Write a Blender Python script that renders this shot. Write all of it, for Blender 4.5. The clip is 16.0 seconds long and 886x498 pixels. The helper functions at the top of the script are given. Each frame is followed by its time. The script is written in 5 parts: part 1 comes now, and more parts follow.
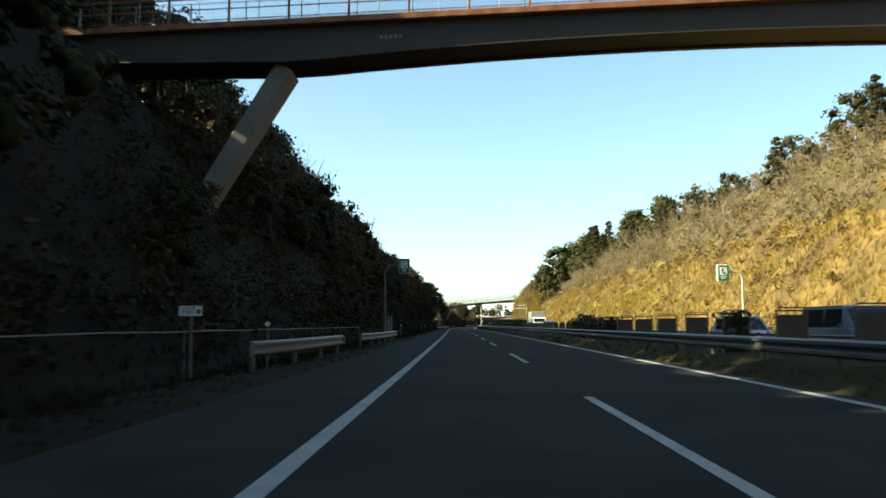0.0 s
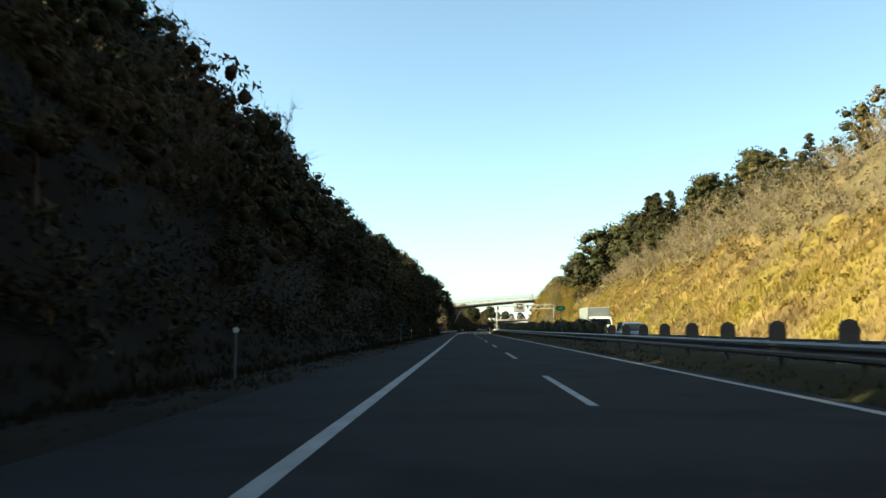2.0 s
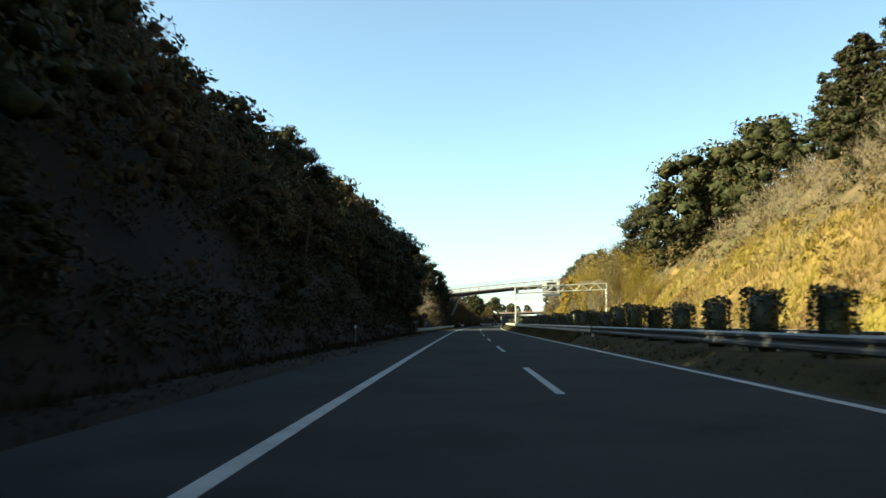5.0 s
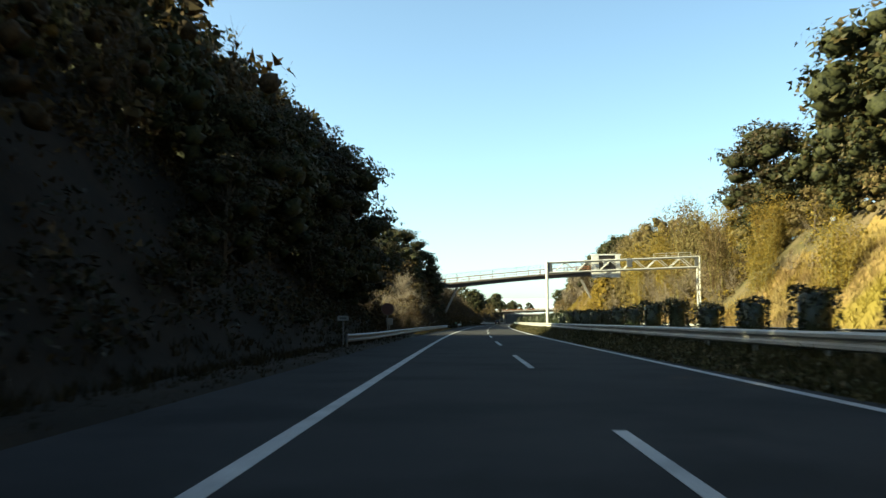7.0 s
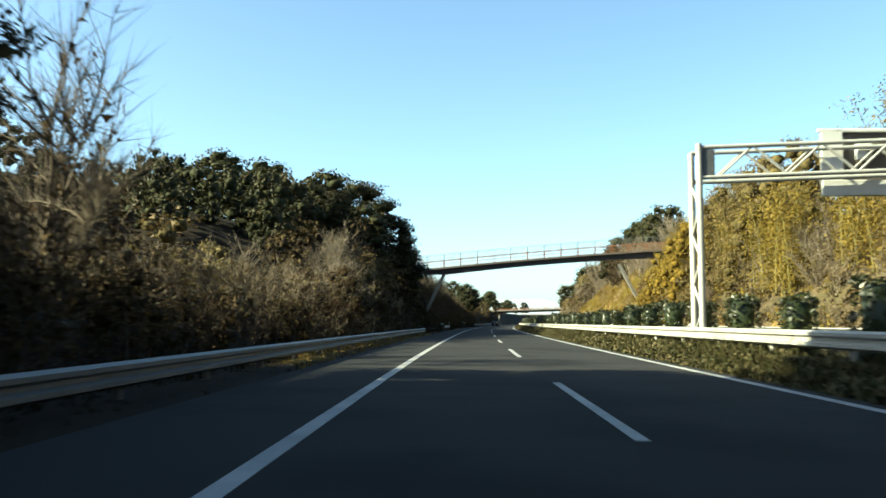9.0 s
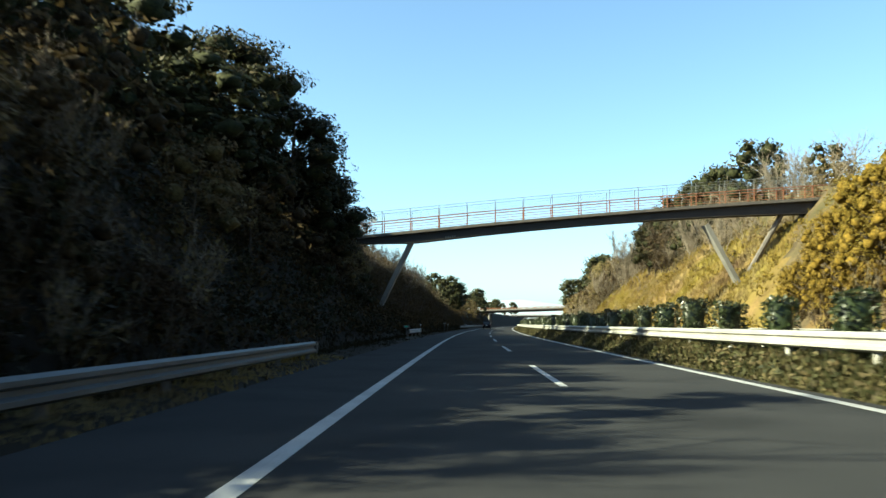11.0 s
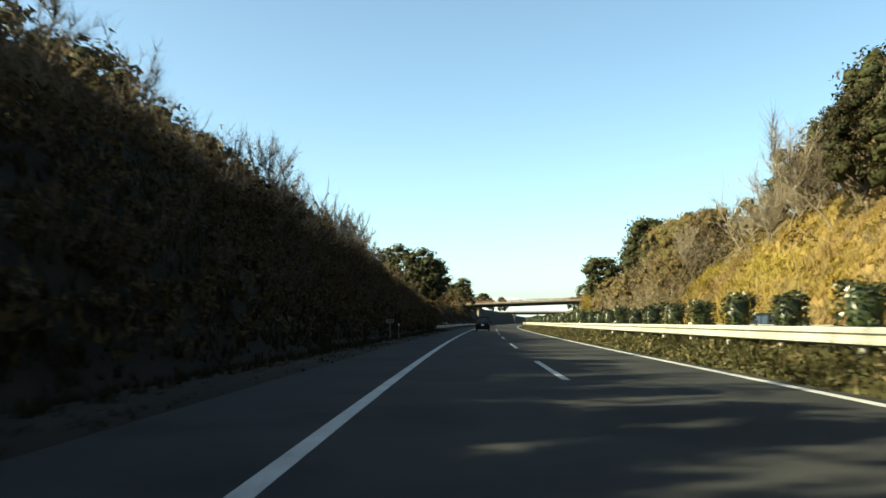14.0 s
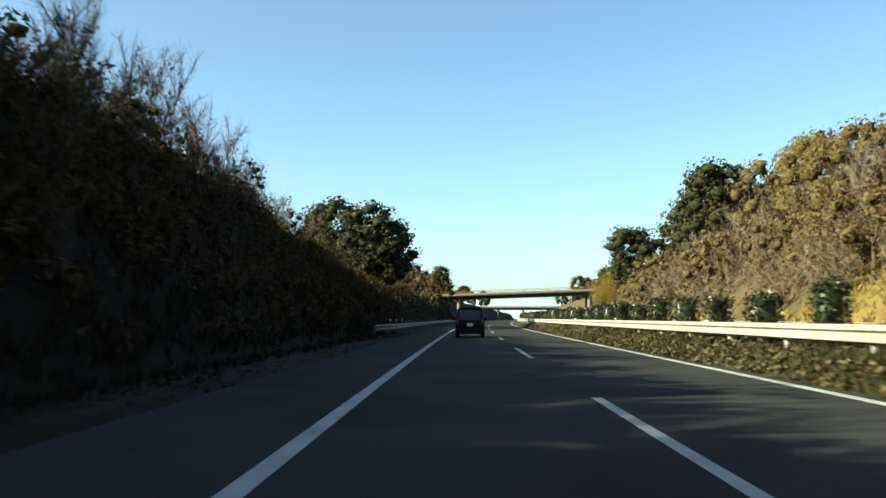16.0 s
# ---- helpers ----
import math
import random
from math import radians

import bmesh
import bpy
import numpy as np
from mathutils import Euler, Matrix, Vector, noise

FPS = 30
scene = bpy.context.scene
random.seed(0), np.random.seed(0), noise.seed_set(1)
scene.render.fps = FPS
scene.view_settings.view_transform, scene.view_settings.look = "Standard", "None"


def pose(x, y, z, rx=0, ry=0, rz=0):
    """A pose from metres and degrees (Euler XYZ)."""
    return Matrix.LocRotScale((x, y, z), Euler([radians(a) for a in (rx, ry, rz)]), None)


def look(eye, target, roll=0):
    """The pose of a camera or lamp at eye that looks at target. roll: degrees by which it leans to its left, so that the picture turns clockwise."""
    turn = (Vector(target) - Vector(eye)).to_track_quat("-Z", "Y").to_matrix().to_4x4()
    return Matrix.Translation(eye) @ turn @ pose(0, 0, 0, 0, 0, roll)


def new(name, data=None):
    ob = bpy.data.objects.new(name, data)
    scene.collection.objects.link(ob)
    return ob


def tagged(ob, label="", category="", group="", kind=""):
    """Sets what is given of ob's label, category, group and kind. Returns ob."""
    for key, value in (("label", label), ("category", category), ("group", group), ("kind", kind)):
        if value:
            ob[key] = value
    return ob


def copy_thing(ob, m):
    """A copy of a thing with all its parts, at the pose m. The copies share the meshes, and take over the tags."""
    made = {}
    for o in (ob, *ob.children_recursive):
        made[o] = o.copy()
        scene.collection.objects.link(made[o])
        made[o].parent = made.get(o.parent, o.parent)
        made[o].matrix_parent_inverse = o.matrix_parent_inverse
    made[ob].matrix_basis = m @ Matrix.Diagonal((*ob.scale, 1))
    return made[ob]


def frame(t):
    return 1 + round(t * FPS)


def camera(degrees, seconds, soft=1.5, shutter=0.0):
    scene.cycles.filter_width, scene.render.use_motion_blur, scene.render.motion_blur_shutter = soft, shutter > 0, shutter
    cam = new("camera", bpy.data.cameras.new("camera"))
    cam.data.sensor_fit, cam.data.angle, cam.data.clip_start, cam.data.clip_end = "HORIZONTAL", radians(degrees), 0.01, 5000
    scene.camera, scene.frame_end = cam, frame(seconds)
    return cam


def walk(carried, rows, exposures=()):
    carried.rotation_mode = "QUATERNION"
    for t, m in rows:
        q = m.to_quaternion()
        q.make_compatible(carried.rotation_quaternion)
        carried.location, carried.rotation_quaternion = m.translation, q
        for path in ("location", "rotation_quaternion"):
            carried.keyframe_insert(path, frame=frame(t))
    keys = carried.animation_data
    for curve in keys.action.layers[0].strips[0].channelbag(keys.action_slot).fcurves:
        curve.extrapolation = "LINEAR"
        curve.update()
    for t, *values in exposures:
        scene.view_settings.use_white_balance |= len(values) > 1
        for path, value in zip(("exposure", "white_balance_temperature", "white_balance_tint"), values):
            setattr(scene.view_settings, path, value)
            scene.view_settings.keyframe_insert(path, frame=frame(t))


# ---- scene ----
cam = camera(55.32, 16.0, 1.5, 0.2)
PATH = [
    (0.0, pose(-0.135, 0.001, 1.149, 95.117, 0, 1.010) @ pose(0, 0, 0, 0, 0, -0.18)),
    (0.5, pose(-0.083, 13.191, 1.149, 95.178, 0, 1.160) @ pose(0, 0, 0, 0, 0, -0.15)),
    (1.0, pose(-0.055, 26.379, 1.149, 94.937, 0, 1.345) @ pose(0, 0, 0, 0, 0, -0.01)),
    (1.5, pose(-0.033, 39.566, 1.149, 95.277, 0, 1.530) @ pose(0, 0, 0, 0, 0, 0.40)),
    (2.0, pose(-0.004, 52.752, 1.149, 95.383, 0, 1.731) @ pose(0, 0, 0, 0, 0, -0.02)),
    (2.5, pose(0.033, 65.936, 1.149, 95.215, 0, 1.654) @ pose(0, 0, 0, 0, 0, 0.15)),
    (3.0, pose(0.072, 79.118, 1.149, 95.119, 0, 1.670) @ pose(0, 0, 0, 0, 0, 0.28)),
    (3.5, pose(0.102, 92.299, 1.149, 94.963, 0, 1.542) @ pose(0, 0, 0, 0, 0, -0.11)),
    (4.0, pose(0.108, 105.479, 1.149, 95.073, 0, 1.696) @ pose(0, 0, 0, 0, 0, -0.50)),
    (4.5, pose(0.082, 118.656, 1.149, 95.038, 0, 1.784) @ pose(0, 0, 0, 0, 0, -0.43)),
    (5.0, pose(0.023, 131.832, 1.149, 95.004, 0, 1.838) @ pose(0, 0, 0, 0, 0, -0.36)),
    (5.5, pose(-0.064, 145.006, 1.149, 94.969, 0, 1.841) @ pose(0, 0, 0, 0, 0, -0.29)),
    (6.0, pose(-0.164, 158.177, 1.149, 94.935, 0, 1.809) @ pose(0, 0, 0, 0, 0, -0.22)),
    (6.5, pose(-0.264, 171.347, 1.149, 94.900, 0, 1.759) @ pose(0, 0, 0, 0, 0, -0.15)),
    (7.0, pose(-0.352, 184.516, 1.149, 94.911, 0, 1.708) @ pose(0, 0, 0, 0, 0, -0.08)),
    (7.5, pose(-0.425, 197.683, 1.149, 94.888, 0, 1.598) @ pose(0, 0, 0, 0, 0, -0.03)),
    (8.0, pose(-0.478, 210.848, 1.149, 94.854, 0, 1.379) @ pose(0, 0, 0, 0, 0, -0.18)),
    (8.5, pose(-0.504, 224.012, 1.149, 94.940, 0, 1.249) @ pose(0, 0, 0, 0, 0, 0.07)),
    (9.0, pose(-0.489, 237.174, 1.149, 94.954, 0, 1.081) @ pose(0, 0, 0, 0, 0, 0.17)),
    (9.5, pose(-0.414, 250.335, 1.149, 94.680, 0, 0.882) @ pose(0, 0, 0, 0, 0, 0.01)),
    (10.0, pose(-0.269, 263.493, 1.149, 95.061, 0, 0.495) @ pose(0, 0, 0, 0, 0, 0.29)),
    (10.5, pose(-0.052, 276.648, 1.149, 95.055, 0, 0.247) @ pose(0, 0, 0, 0, 0, 0.23)),
    (11.0, pose(0.226, 289.801, 1.149, 95.049, 0, 0.061) @ pose(0, 0, 0, 0, 0, 0.16)),
    (11.5, pose(0.548, 302.951, 1.149, 95.043, 0, -0.049) @ pose(0, 0, 0, 0, 0, 0.10)),
    (12.0, pose(0.899, 316.099, 1.149, 95.037, 0, -0.124) @ pose(0, 0, 0, 0, 0, 0.04)),
    (12.5, pose(1.277, 329.245, 1.149, 95.031, 0, -0.211) @ pose(0, 0, 0, 0, 0, -0.02)),
    (13.0, pose(1.689, 342.388, 1.149, 94.907, 0, -0.395) @ pose(0, 0, 0, 0, 0, -0.15)),
    (13.5, pose(2.151, 355.527, 1.149, 94.903, 0, -0.707) @ pose(0, 0, 0, 0, 0, -0.22)),
    (14.0, pose(2.682, 368.663, 1.149, 94.925, 0, -1.094) @ pose(0, 0, 0, 0, 0, -0.12)),
    (14.5, pose(3.294, 381.794, 1.149, 94.917, 0, -1.472) @ pose(0, 0, 0, 0, 0, -0.03)),
    (15.0, pose(3.995, 394.918, 1.149, 94.795, 0, -1.793) @ pose(0, 0, 0, 0, 0, -0.21)),
    (15.5, pose(4.784, 408.036, 1.149, 94.786, 0, -2.229) @ pose(0, 0, 0, 0, 0, 0.02)),
    (16.0, pose(5.649, 421.147, 1.149, 94.653, 0, -2.485) @ pose(0, 0, 0, 0, 0, 0.07)),
]
walk(cam, PATH, ((0.0, 2.40, 6850, -13), (8.5, 2.37, 6550, -13), (9.5, 2.39, 5700, -15), (10.5, 2.37, 5750, -14), (12.5, 2.24, 6500, -13), (13.5, 2.24, 6800, -13), (15.5, 2.10, 6200, -13), (16.0, 2.07, 6150, -13)))

# ---- world, sun and exposure ----
SUN_TRAVEL = Vector((0.97, 0.235, -0.597)).normalized()
world = bpy.data.worlds.new("sky")
scene.world = world
world.use_nodes = True
wn, wl = world.node_tree.nodes, world.node_tree.links
sky = wn.new("ShaderNodeTexSky")
sky.sky_type = "NISHITA"
sky.sun_disc = False
sky.sun_elevation = math.asin(-SUN_TRAVEL.z)
sky.sun_rotation = math.atan2(-SUN_TRAVEL.x, -SUN_TRAVEL.y)
sky.air_density, sky.dust_density, sky.ozone_density = 0.7, 1.5, 0.3
wn["Background"].inputs["Strength"].default_value = 0.068
wl.new(sky.outputs["Color"], wn["Background"].inputs["Color"])
sun_data = bpy.data.lights.new("sun", "SUN")
sun_data.energy, sun_data.angle, sun_data.color = 5.0, radians(0.5), (1.0, 0.83, 0.58)
sun = new("sun", sun_data)
sun.matrix_world = look((-60, -60, 80), tuple(Vector((-60, -60, 80)) + SUN_TRAVEL))

# ---- the road's line: heading by station, in degrees to the left ----
KS = np.arange(-26.0, 651.0, 52.0)
KH = np.radians([-0.93, 0.0, 0.16, 0.40, 0.20, -0.23, -1.33, -1.90, -3.14, -4.06, -4.70, -6.0, -7.1, -8.0])


def natural_cubic(k, v, t):
    n, h = len(k), k[1] - k[0]
    a, b = np.eye(n), np.zeros(n)
    for i in range(1, n - 1):
        a[i, i - 1:i + 2] = [1, 4, 1]
        b[i] = 6 * (v[i - 1] - 2 * v[i] + v[i + 1]) / h ** 2
    m = np.linalg.solve(a, b)
    t = np.clip(t, k[0], k[-1])
    i = np.clip(((t - k[0]) // h).astype(int), 0, n - 2)
    d = t - k[i]
    return v[i] + d * ((v[i + 1] - v[i]) / h - h * (2 * m[i] + m[i + 1]) / 6) + d ** 2 * m[i] / 2 + d ** 3 * (m[i + 1] - m[i]) / (6 * h)


ST = np.arange(-400.0, 1600.1, 2.0)
HD = natural_cubic(KS, KH, ST)
_dx, _dy = -np.sin(HD), np.cos(HD)
RX = np.r_[0, np.cumsum(_dx[1:] + _dx[:-1])]
RY = np.r_[0, np.cumsum(_dy[1:] + _dy[:-1])]
RX -= np.interp(0, ST, RX)
RY -= np.interp(0, ST, RY)


def at(s, off, z=0.0):
    """World places of stations, offsets to the right and heights."""
    s, off = np.asarray(s, float), np.asarray(off, float)
    h = np.interp(s, ST, HD)
    return np.stack(np.broadcast_arrays(np.interp(s, ST, RX) + off * np.cos(h), np.interp(s, ST, RY) + off * np.sin(h), np.asarray(z, float)), -1)


def stand(s, off, z=0.0, turn=0.0):
    """The pose of a thing whose own y axis runs along the road."""
    p = at(s, off, z)
    return pose(p[0], p[1], p[2], 0, 0, math.degrees(float(np.interp(s, ST, HD))) + turn)


# ---- materials ----
def material(name, base, rough=0.8, metal=0.0, vary=None, scale=4.0, grain=40.0, bump=0.0, island=None, glow=None, strength=1.0, spec=0.5, per_object=0.0, through_light=0.0, patches=None):
    m = bpy.data.materials.new(name)
    m.use_nodes = True
    nt = m.node_tree
    n, l = nt.nodes, nt.links
    b = n["Principled BSDF"]
    b.inputs["Roughness"].default_value, b.inputs["Metallic"].default_value = rough, metal
    b.inputs["Specular IOR Level"].default_value = spec
    b.inputs["Base Color"].default_value = (*base, 1)
    src = None
    if vary is not None:
        co = n.new("ShaderNodeTexCoord")
        big, small = n.new("ShaderNodeTexNoise"), n.new("ShaderNodeTexNoise")
        big.inputs["Scale"].default_value, small.inputs["Scale"].default_value = scale, grain
        big.inputs["Detail"].default_value, small.inputs["Detail"].default_value = 5, 3
        l.new(co.outputs["Object"], big.inputs["Vector"])
        l.new(co.outputs["Object"], small.inputs["Vector"])
        mixf = n.new("ShaderNodeMath")
        mixf.operation = "ADD"
        half = n.new("ShaderNodeMath")
        half.operation = "MULTIPLY_ADD"
        half.inputs[1].default_value, half.inputs[2].default_value = 0.7, -0.35
        l.new(small.outputs["Fac"], half.inputs[0])
        l.new(big.outputs["Fac"], mixf.inputs[0])
        l.new(half.outputs[0], mixf.inputs[1])
        ramp = n.new("ShaderNodeValToRGB")
        ramp.color_ramp.elements[0].position, ramp.color_ramp.elements[1].position = 0.3, 0.7
        ramp.color_ramp.elements[0].color, ramp.color_ramp.elements[1].color = (*base, 1), (*vary, 1)
        l.new(mixf.outputs[0], ramp.inputs["Fac"])
        src = ramp.outputs["Color"]
        if bump:
            bn = n.new("ShaderNodeBump")
            bn.inputs["Strength"].default_value, bn.inputs["Distance"].default_value = bump, 0.02
            l.new(mixf.outputs[0], bn.inputs["Height"])
            l.new(bn.outputs["Normal"], b.inputs["Normal"])
    if island is not None:
        geo = n.new("ShaderNodeNewGeometry")
        ramp = n.new("ShaderNodeValToRGB")
        els = ramp.color_ramp.elements
        els[0].color, els[0].position = (*island[0], 1), 0.0
        els[1].color, els[1].position = (*island[-1], 1), 1.0
        for k, c in enumerate(island[1:-1]):
            e = els.new((k + 1) / (len(island) - 1))
            e.color = (*c, 1)
        l.new(geo.outputs["Random Per Island"], ramp.inputs["Fac"])
        src = ramp.outputs["Color"]
    if patches is not None:
        co = n.new("ShaderNodeTexCoord")
        for k, (colour, size) in enumerate(patches):
            spot, edge, mx = n.new("ShaderNodeTexNoise"), n.new("ShaderNodeMapRange"), n.new("ShaderNodeMix")
            spot.noise_dimensions = "4D"
            spot.inputs["W"].default_value = 3.7 * k
            spot.inputs["Scale"].default_value, spot.inputs["Detail"].default_value = size, 4
            edge.inputs["From Min"].default_value, edge.inputs["From Max"].default_value = 0.48, 0.66
            mx.data_type = "RGBA"
            mx.inputs["B"].default_value = (*colour, 1)
            l.new(co.outputs["Object"], spot.inputs["Vector"])
            l.new(spot.outputs["Fac"], edge.inputs["Value"])
            l.new(edge.outputs["Result"], mx.inputs["Factor"])
            l.new(src, mx.inputs["A"])
            src = mx.outputs["Result"]
    if per_object and src is not None:
        info, hsv = n.new("ShaderNodeObjectInfo"), n.new("ShaderNodeHueSaturation")
        mul, mh = n.new("ShaderNodeMath"), n.new("ShaderNodeMath")
        mul.operation = mh.operation = "MULTIPLY_ADD"
        mul.inputs[1].default_value, mul.inputs[2].default_value = per_object, 1 - per_object / 2
        mh.inputs[1].default_value, mh.inputs[2].default_value = per_object * 0.08, 0.5 - per_object * 0.04
        l.new(info.outputs["Random"], mul.inputs[0])
        l.new(info.outputs["Random"], mh.inputs[0])
        l.new(mul.outputs[0], hsv.inputs["Value"])
        l.new(mh.outputs[0], hsv.inputs["Hue"])
        l.new(src, hsv.inputs["Color"])
        src = hsv.outputs["Color"]
    if src is not None:
        l.new(src, b.inputs["Base Color"])
    if through_light and src is not None:
        tr, mx = n.new("ShaderNodeBsdfTranslucent"), n.new("ShaderNodeMixShader")
        mx.inputs["Fac"].default_value = through_light
        l.new(src, tr.inputs["Color"])
        l.new(b.outputs["BSDF"], mx.inputs[1])
        l.new(tr.outputs["BSDF"], mx.inputs[2])
        l.new(mx.outputs["Shader"], n["Material Output"].inputs["Surface"])
    if glow:
        b.inputs["Emission Color"].default_value = (*glow, 1)
        b.inputs["Emission Strength"].default_value = strength
    return m


ASPHALT = material("asphalt", (0.0188, 0.0195, 0.0212), 0.95, vary=(0.0275, 0.0281, 0.0297), scale=0.35, grain=60, bump=0.25, spec=0.05, patches=[((0.0255, 0.026, 0.0273), 0.13), ((0.0160, 0.0166, 0.018), 0.45)])
PAINT = material("road_paint", (0.1677, 0.172, 0.1806), 0.75, vary=(0.2752, 0.2795, 0.2881), scale=1.2, grain=30, bump=0.1, spec=0.3)
# Far darker than leaf litter: the slope's shade is put into the soil colour.
SHADE_LITTER = material("shade_dark_litter_soil", (0.005544, 0.004536, 0.003024), 0.95, vary=(0.01386, 0.01008, 0.006048), scale=0.5, grain=6, bump=0.6, spec=0.1)
STRAW = material("dry_grass_soil", (0.06816, 0.04544, 0.01817), 0.95, vary=(0.1454, 0.09996, 0.03862), scale=0.25, grain=4, bump=0.25, spec=0.1, patches=[((0.05908, 0.03862, 0.02044), 0.16), ((0.1091, 0.08636, 0.01817), 0.10)])
TURF = material("median_turf", (0.01297, 0.01334, 0.005185), 0.95, vary=(0.03334, 0.02815, 0.01185), scale=0.7, grain=9, bump=0.6, spec=0.1)
CONCRETE = material("weathered_concrete", (0.09331, 0.08932, 0.0811), 0.85, vary=(0.1461, 0.1379, 0.1257), scale=0.6, grain=14, bump=0.2, spec=0.3)
GIRDER = material("brown_painted_steel", (0.0153, 0.01224, 0.01122), 0.65, vary=(0.02805, 0.02193, 0.01938), scale=0.5, grain=12, bump=0.1, spec=0.4)
RUST = material("rusty_orange_paint", (0.09214, 0.03005, 0.01454), 0.75, vary=(0.1939, 0.08728, 0.04605), scale=1.6, grain=20, bump=0.2, spec=0.3)
# Dimmed grey: puts shade into rail and pole colour; plain on gantry panels.
SHADE_GALV = material("shade_grey_steel", (0.0578, 0.06256, 0.068), 0.5, 0.3, vary=(0.0884, 0.09384, 0.0986), scale=0.8, grain=18, bump=0.05)
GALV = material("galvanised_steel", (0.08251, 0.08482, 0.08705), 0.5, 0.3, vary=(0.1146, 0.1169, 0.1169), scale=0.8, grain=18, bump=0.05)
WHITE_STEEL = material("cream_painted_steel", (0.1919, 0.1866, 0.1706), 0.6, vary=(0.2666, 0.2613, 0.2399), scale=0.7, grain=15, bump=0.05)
DARK_STEEL = material("dark_steel", (0.045, 0.04, 0.037), 0.7, vary=(0.09, 0.075, 0.06), scale=2, grain=25, bump=0.1)
POST_STEEL = material("rust_dulled_post_steel", (0.05, 0.045, 0.04), 0.75, vary=(0.10, 0.09, 0.08), scale=2, grain=20, bump=0.1)
FADED = material("faded_paint", (0.085, 0.085, 0.085), 0.8, vary=(0.1445, 0.1445, 0.136), scale=6, grain=40)
MESH_PANEL = material("dark_mesh_panel", (0.033, 0.02475, 0.0198), 0.85, vary=(0.0561, 0.0429, 0.036), scale=3, grain=60, bump=0.3)
SIGN_WHITE = material("white_sign_face", (0.4162, 0.4277, 0.4277), 0.5, vary=(0.474, 0.4797, 0.474), scale=2, grain=20)
SIGN_GREEN = material("green_sign_face", (0.006, 0.085, 0.062), 0.6, vary=(0.010, 0.11, 0.08), scale=2, grain=20, spec=0.2)
SIGN_DARK = material("dark_green_plate", (0.004, 0.030, 0.022), 0.6, vary=(0.006, 0.042, 0.03), scale=2, grain=20, spec=0.2)
LORRY_GREY = material("pale_grey_lorry_panels", (0.12, 0.135, 0.15), 0.5, vary=(0.16, 0.175, 0.19), scale=1.2, grain=12, spec=0.3)
GANTRY_PAINT = material("pale_gantry_paint", (0.264, 0.264, 0.2508), 0.5, 0.1, vary=(0.3344, 0.3344, 0.3168), scale=0.9, grain=16, bump=0.05)
SIGN_INK = material("dark_sign_ink", (0.012, 0.016, 0.016), 0.5, vary=(0.02, 0.024, 0.024), scale=3, grain=20)
SIGN_BROWN = material("dull_red_sign_face", (0.030, 0.011, 0.010), 0.7, vary=(0.05, 0.018, 0.015), scale=2, grain=20)
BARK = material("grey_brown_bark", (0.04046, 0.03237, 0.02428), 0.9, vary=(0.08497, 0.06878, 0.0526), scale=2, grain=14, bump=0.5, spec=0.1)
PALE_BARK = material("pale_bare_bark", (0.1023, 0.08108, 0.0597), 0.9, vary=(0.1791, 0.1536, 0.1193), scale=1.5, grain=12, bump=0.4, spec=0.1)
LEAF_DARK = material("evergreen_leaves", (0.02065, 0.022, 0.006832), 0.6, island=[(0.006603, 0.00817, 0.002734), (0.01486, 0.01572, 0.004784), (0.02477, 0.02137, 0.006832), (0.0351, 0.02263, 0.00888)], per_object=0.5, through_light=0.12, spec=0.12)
LEAF_OLIVE = material("olive_leaves", (0.04341, 0.03907, 0.01302), 0.7, island=[(0.0369, 0.03039, 0.01042), (0.07378, 0.05426, 0.01823), (0.1085, 0.07813, 0.03039), (0.1389, 0.102, 0.04775)], per_object=0.4, through_light=0.25, spec=0.2)
LEAF_GOLD = material("golden_bamboo_leaves", (0.13, 0.09, 0.015), 0.7, island=[(0.072, 0.053, 0.009), (0.125, 0.084, 0.013), (0.17, 0.112, 0.019), (0.095, 0.072, 0.012)], per_object=0.3, through_light=0.3, spec=0.2)
# Withered brown, darkened further for the shade of the slope it mostly covers.
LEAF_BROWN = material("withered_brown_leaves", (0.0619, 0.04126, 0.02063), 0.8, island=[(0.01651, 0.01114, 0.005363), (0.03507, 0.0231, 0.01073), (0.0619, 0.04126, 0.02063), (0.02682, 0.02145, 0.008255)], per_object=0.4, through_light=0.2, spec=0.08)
HEDGE_LEAF = material("hedge_leaves", (0.02491, 0.03488, 0.01495), 0.36, island=[(0.004981, 0.00797, 0.003487), (0.01295, 0.01893, 0.006974), (0.0259, 0.03288, 0.01195), (0.04982, 0.04732, 0.02242)], per_object=0.3, through_light=0.1, spec=0.35)
BRUSH_SOIL = material("twiggy_hillside_soil", (0.034, 0.02635, 0.01445), 0.95, vary=(0.08925, 0.068, 0.03825), scale=0.5, grain=5, bump=0.8, spec=0.1, patches=[((0.0425, 0.0391, 0.017), 0.2)])
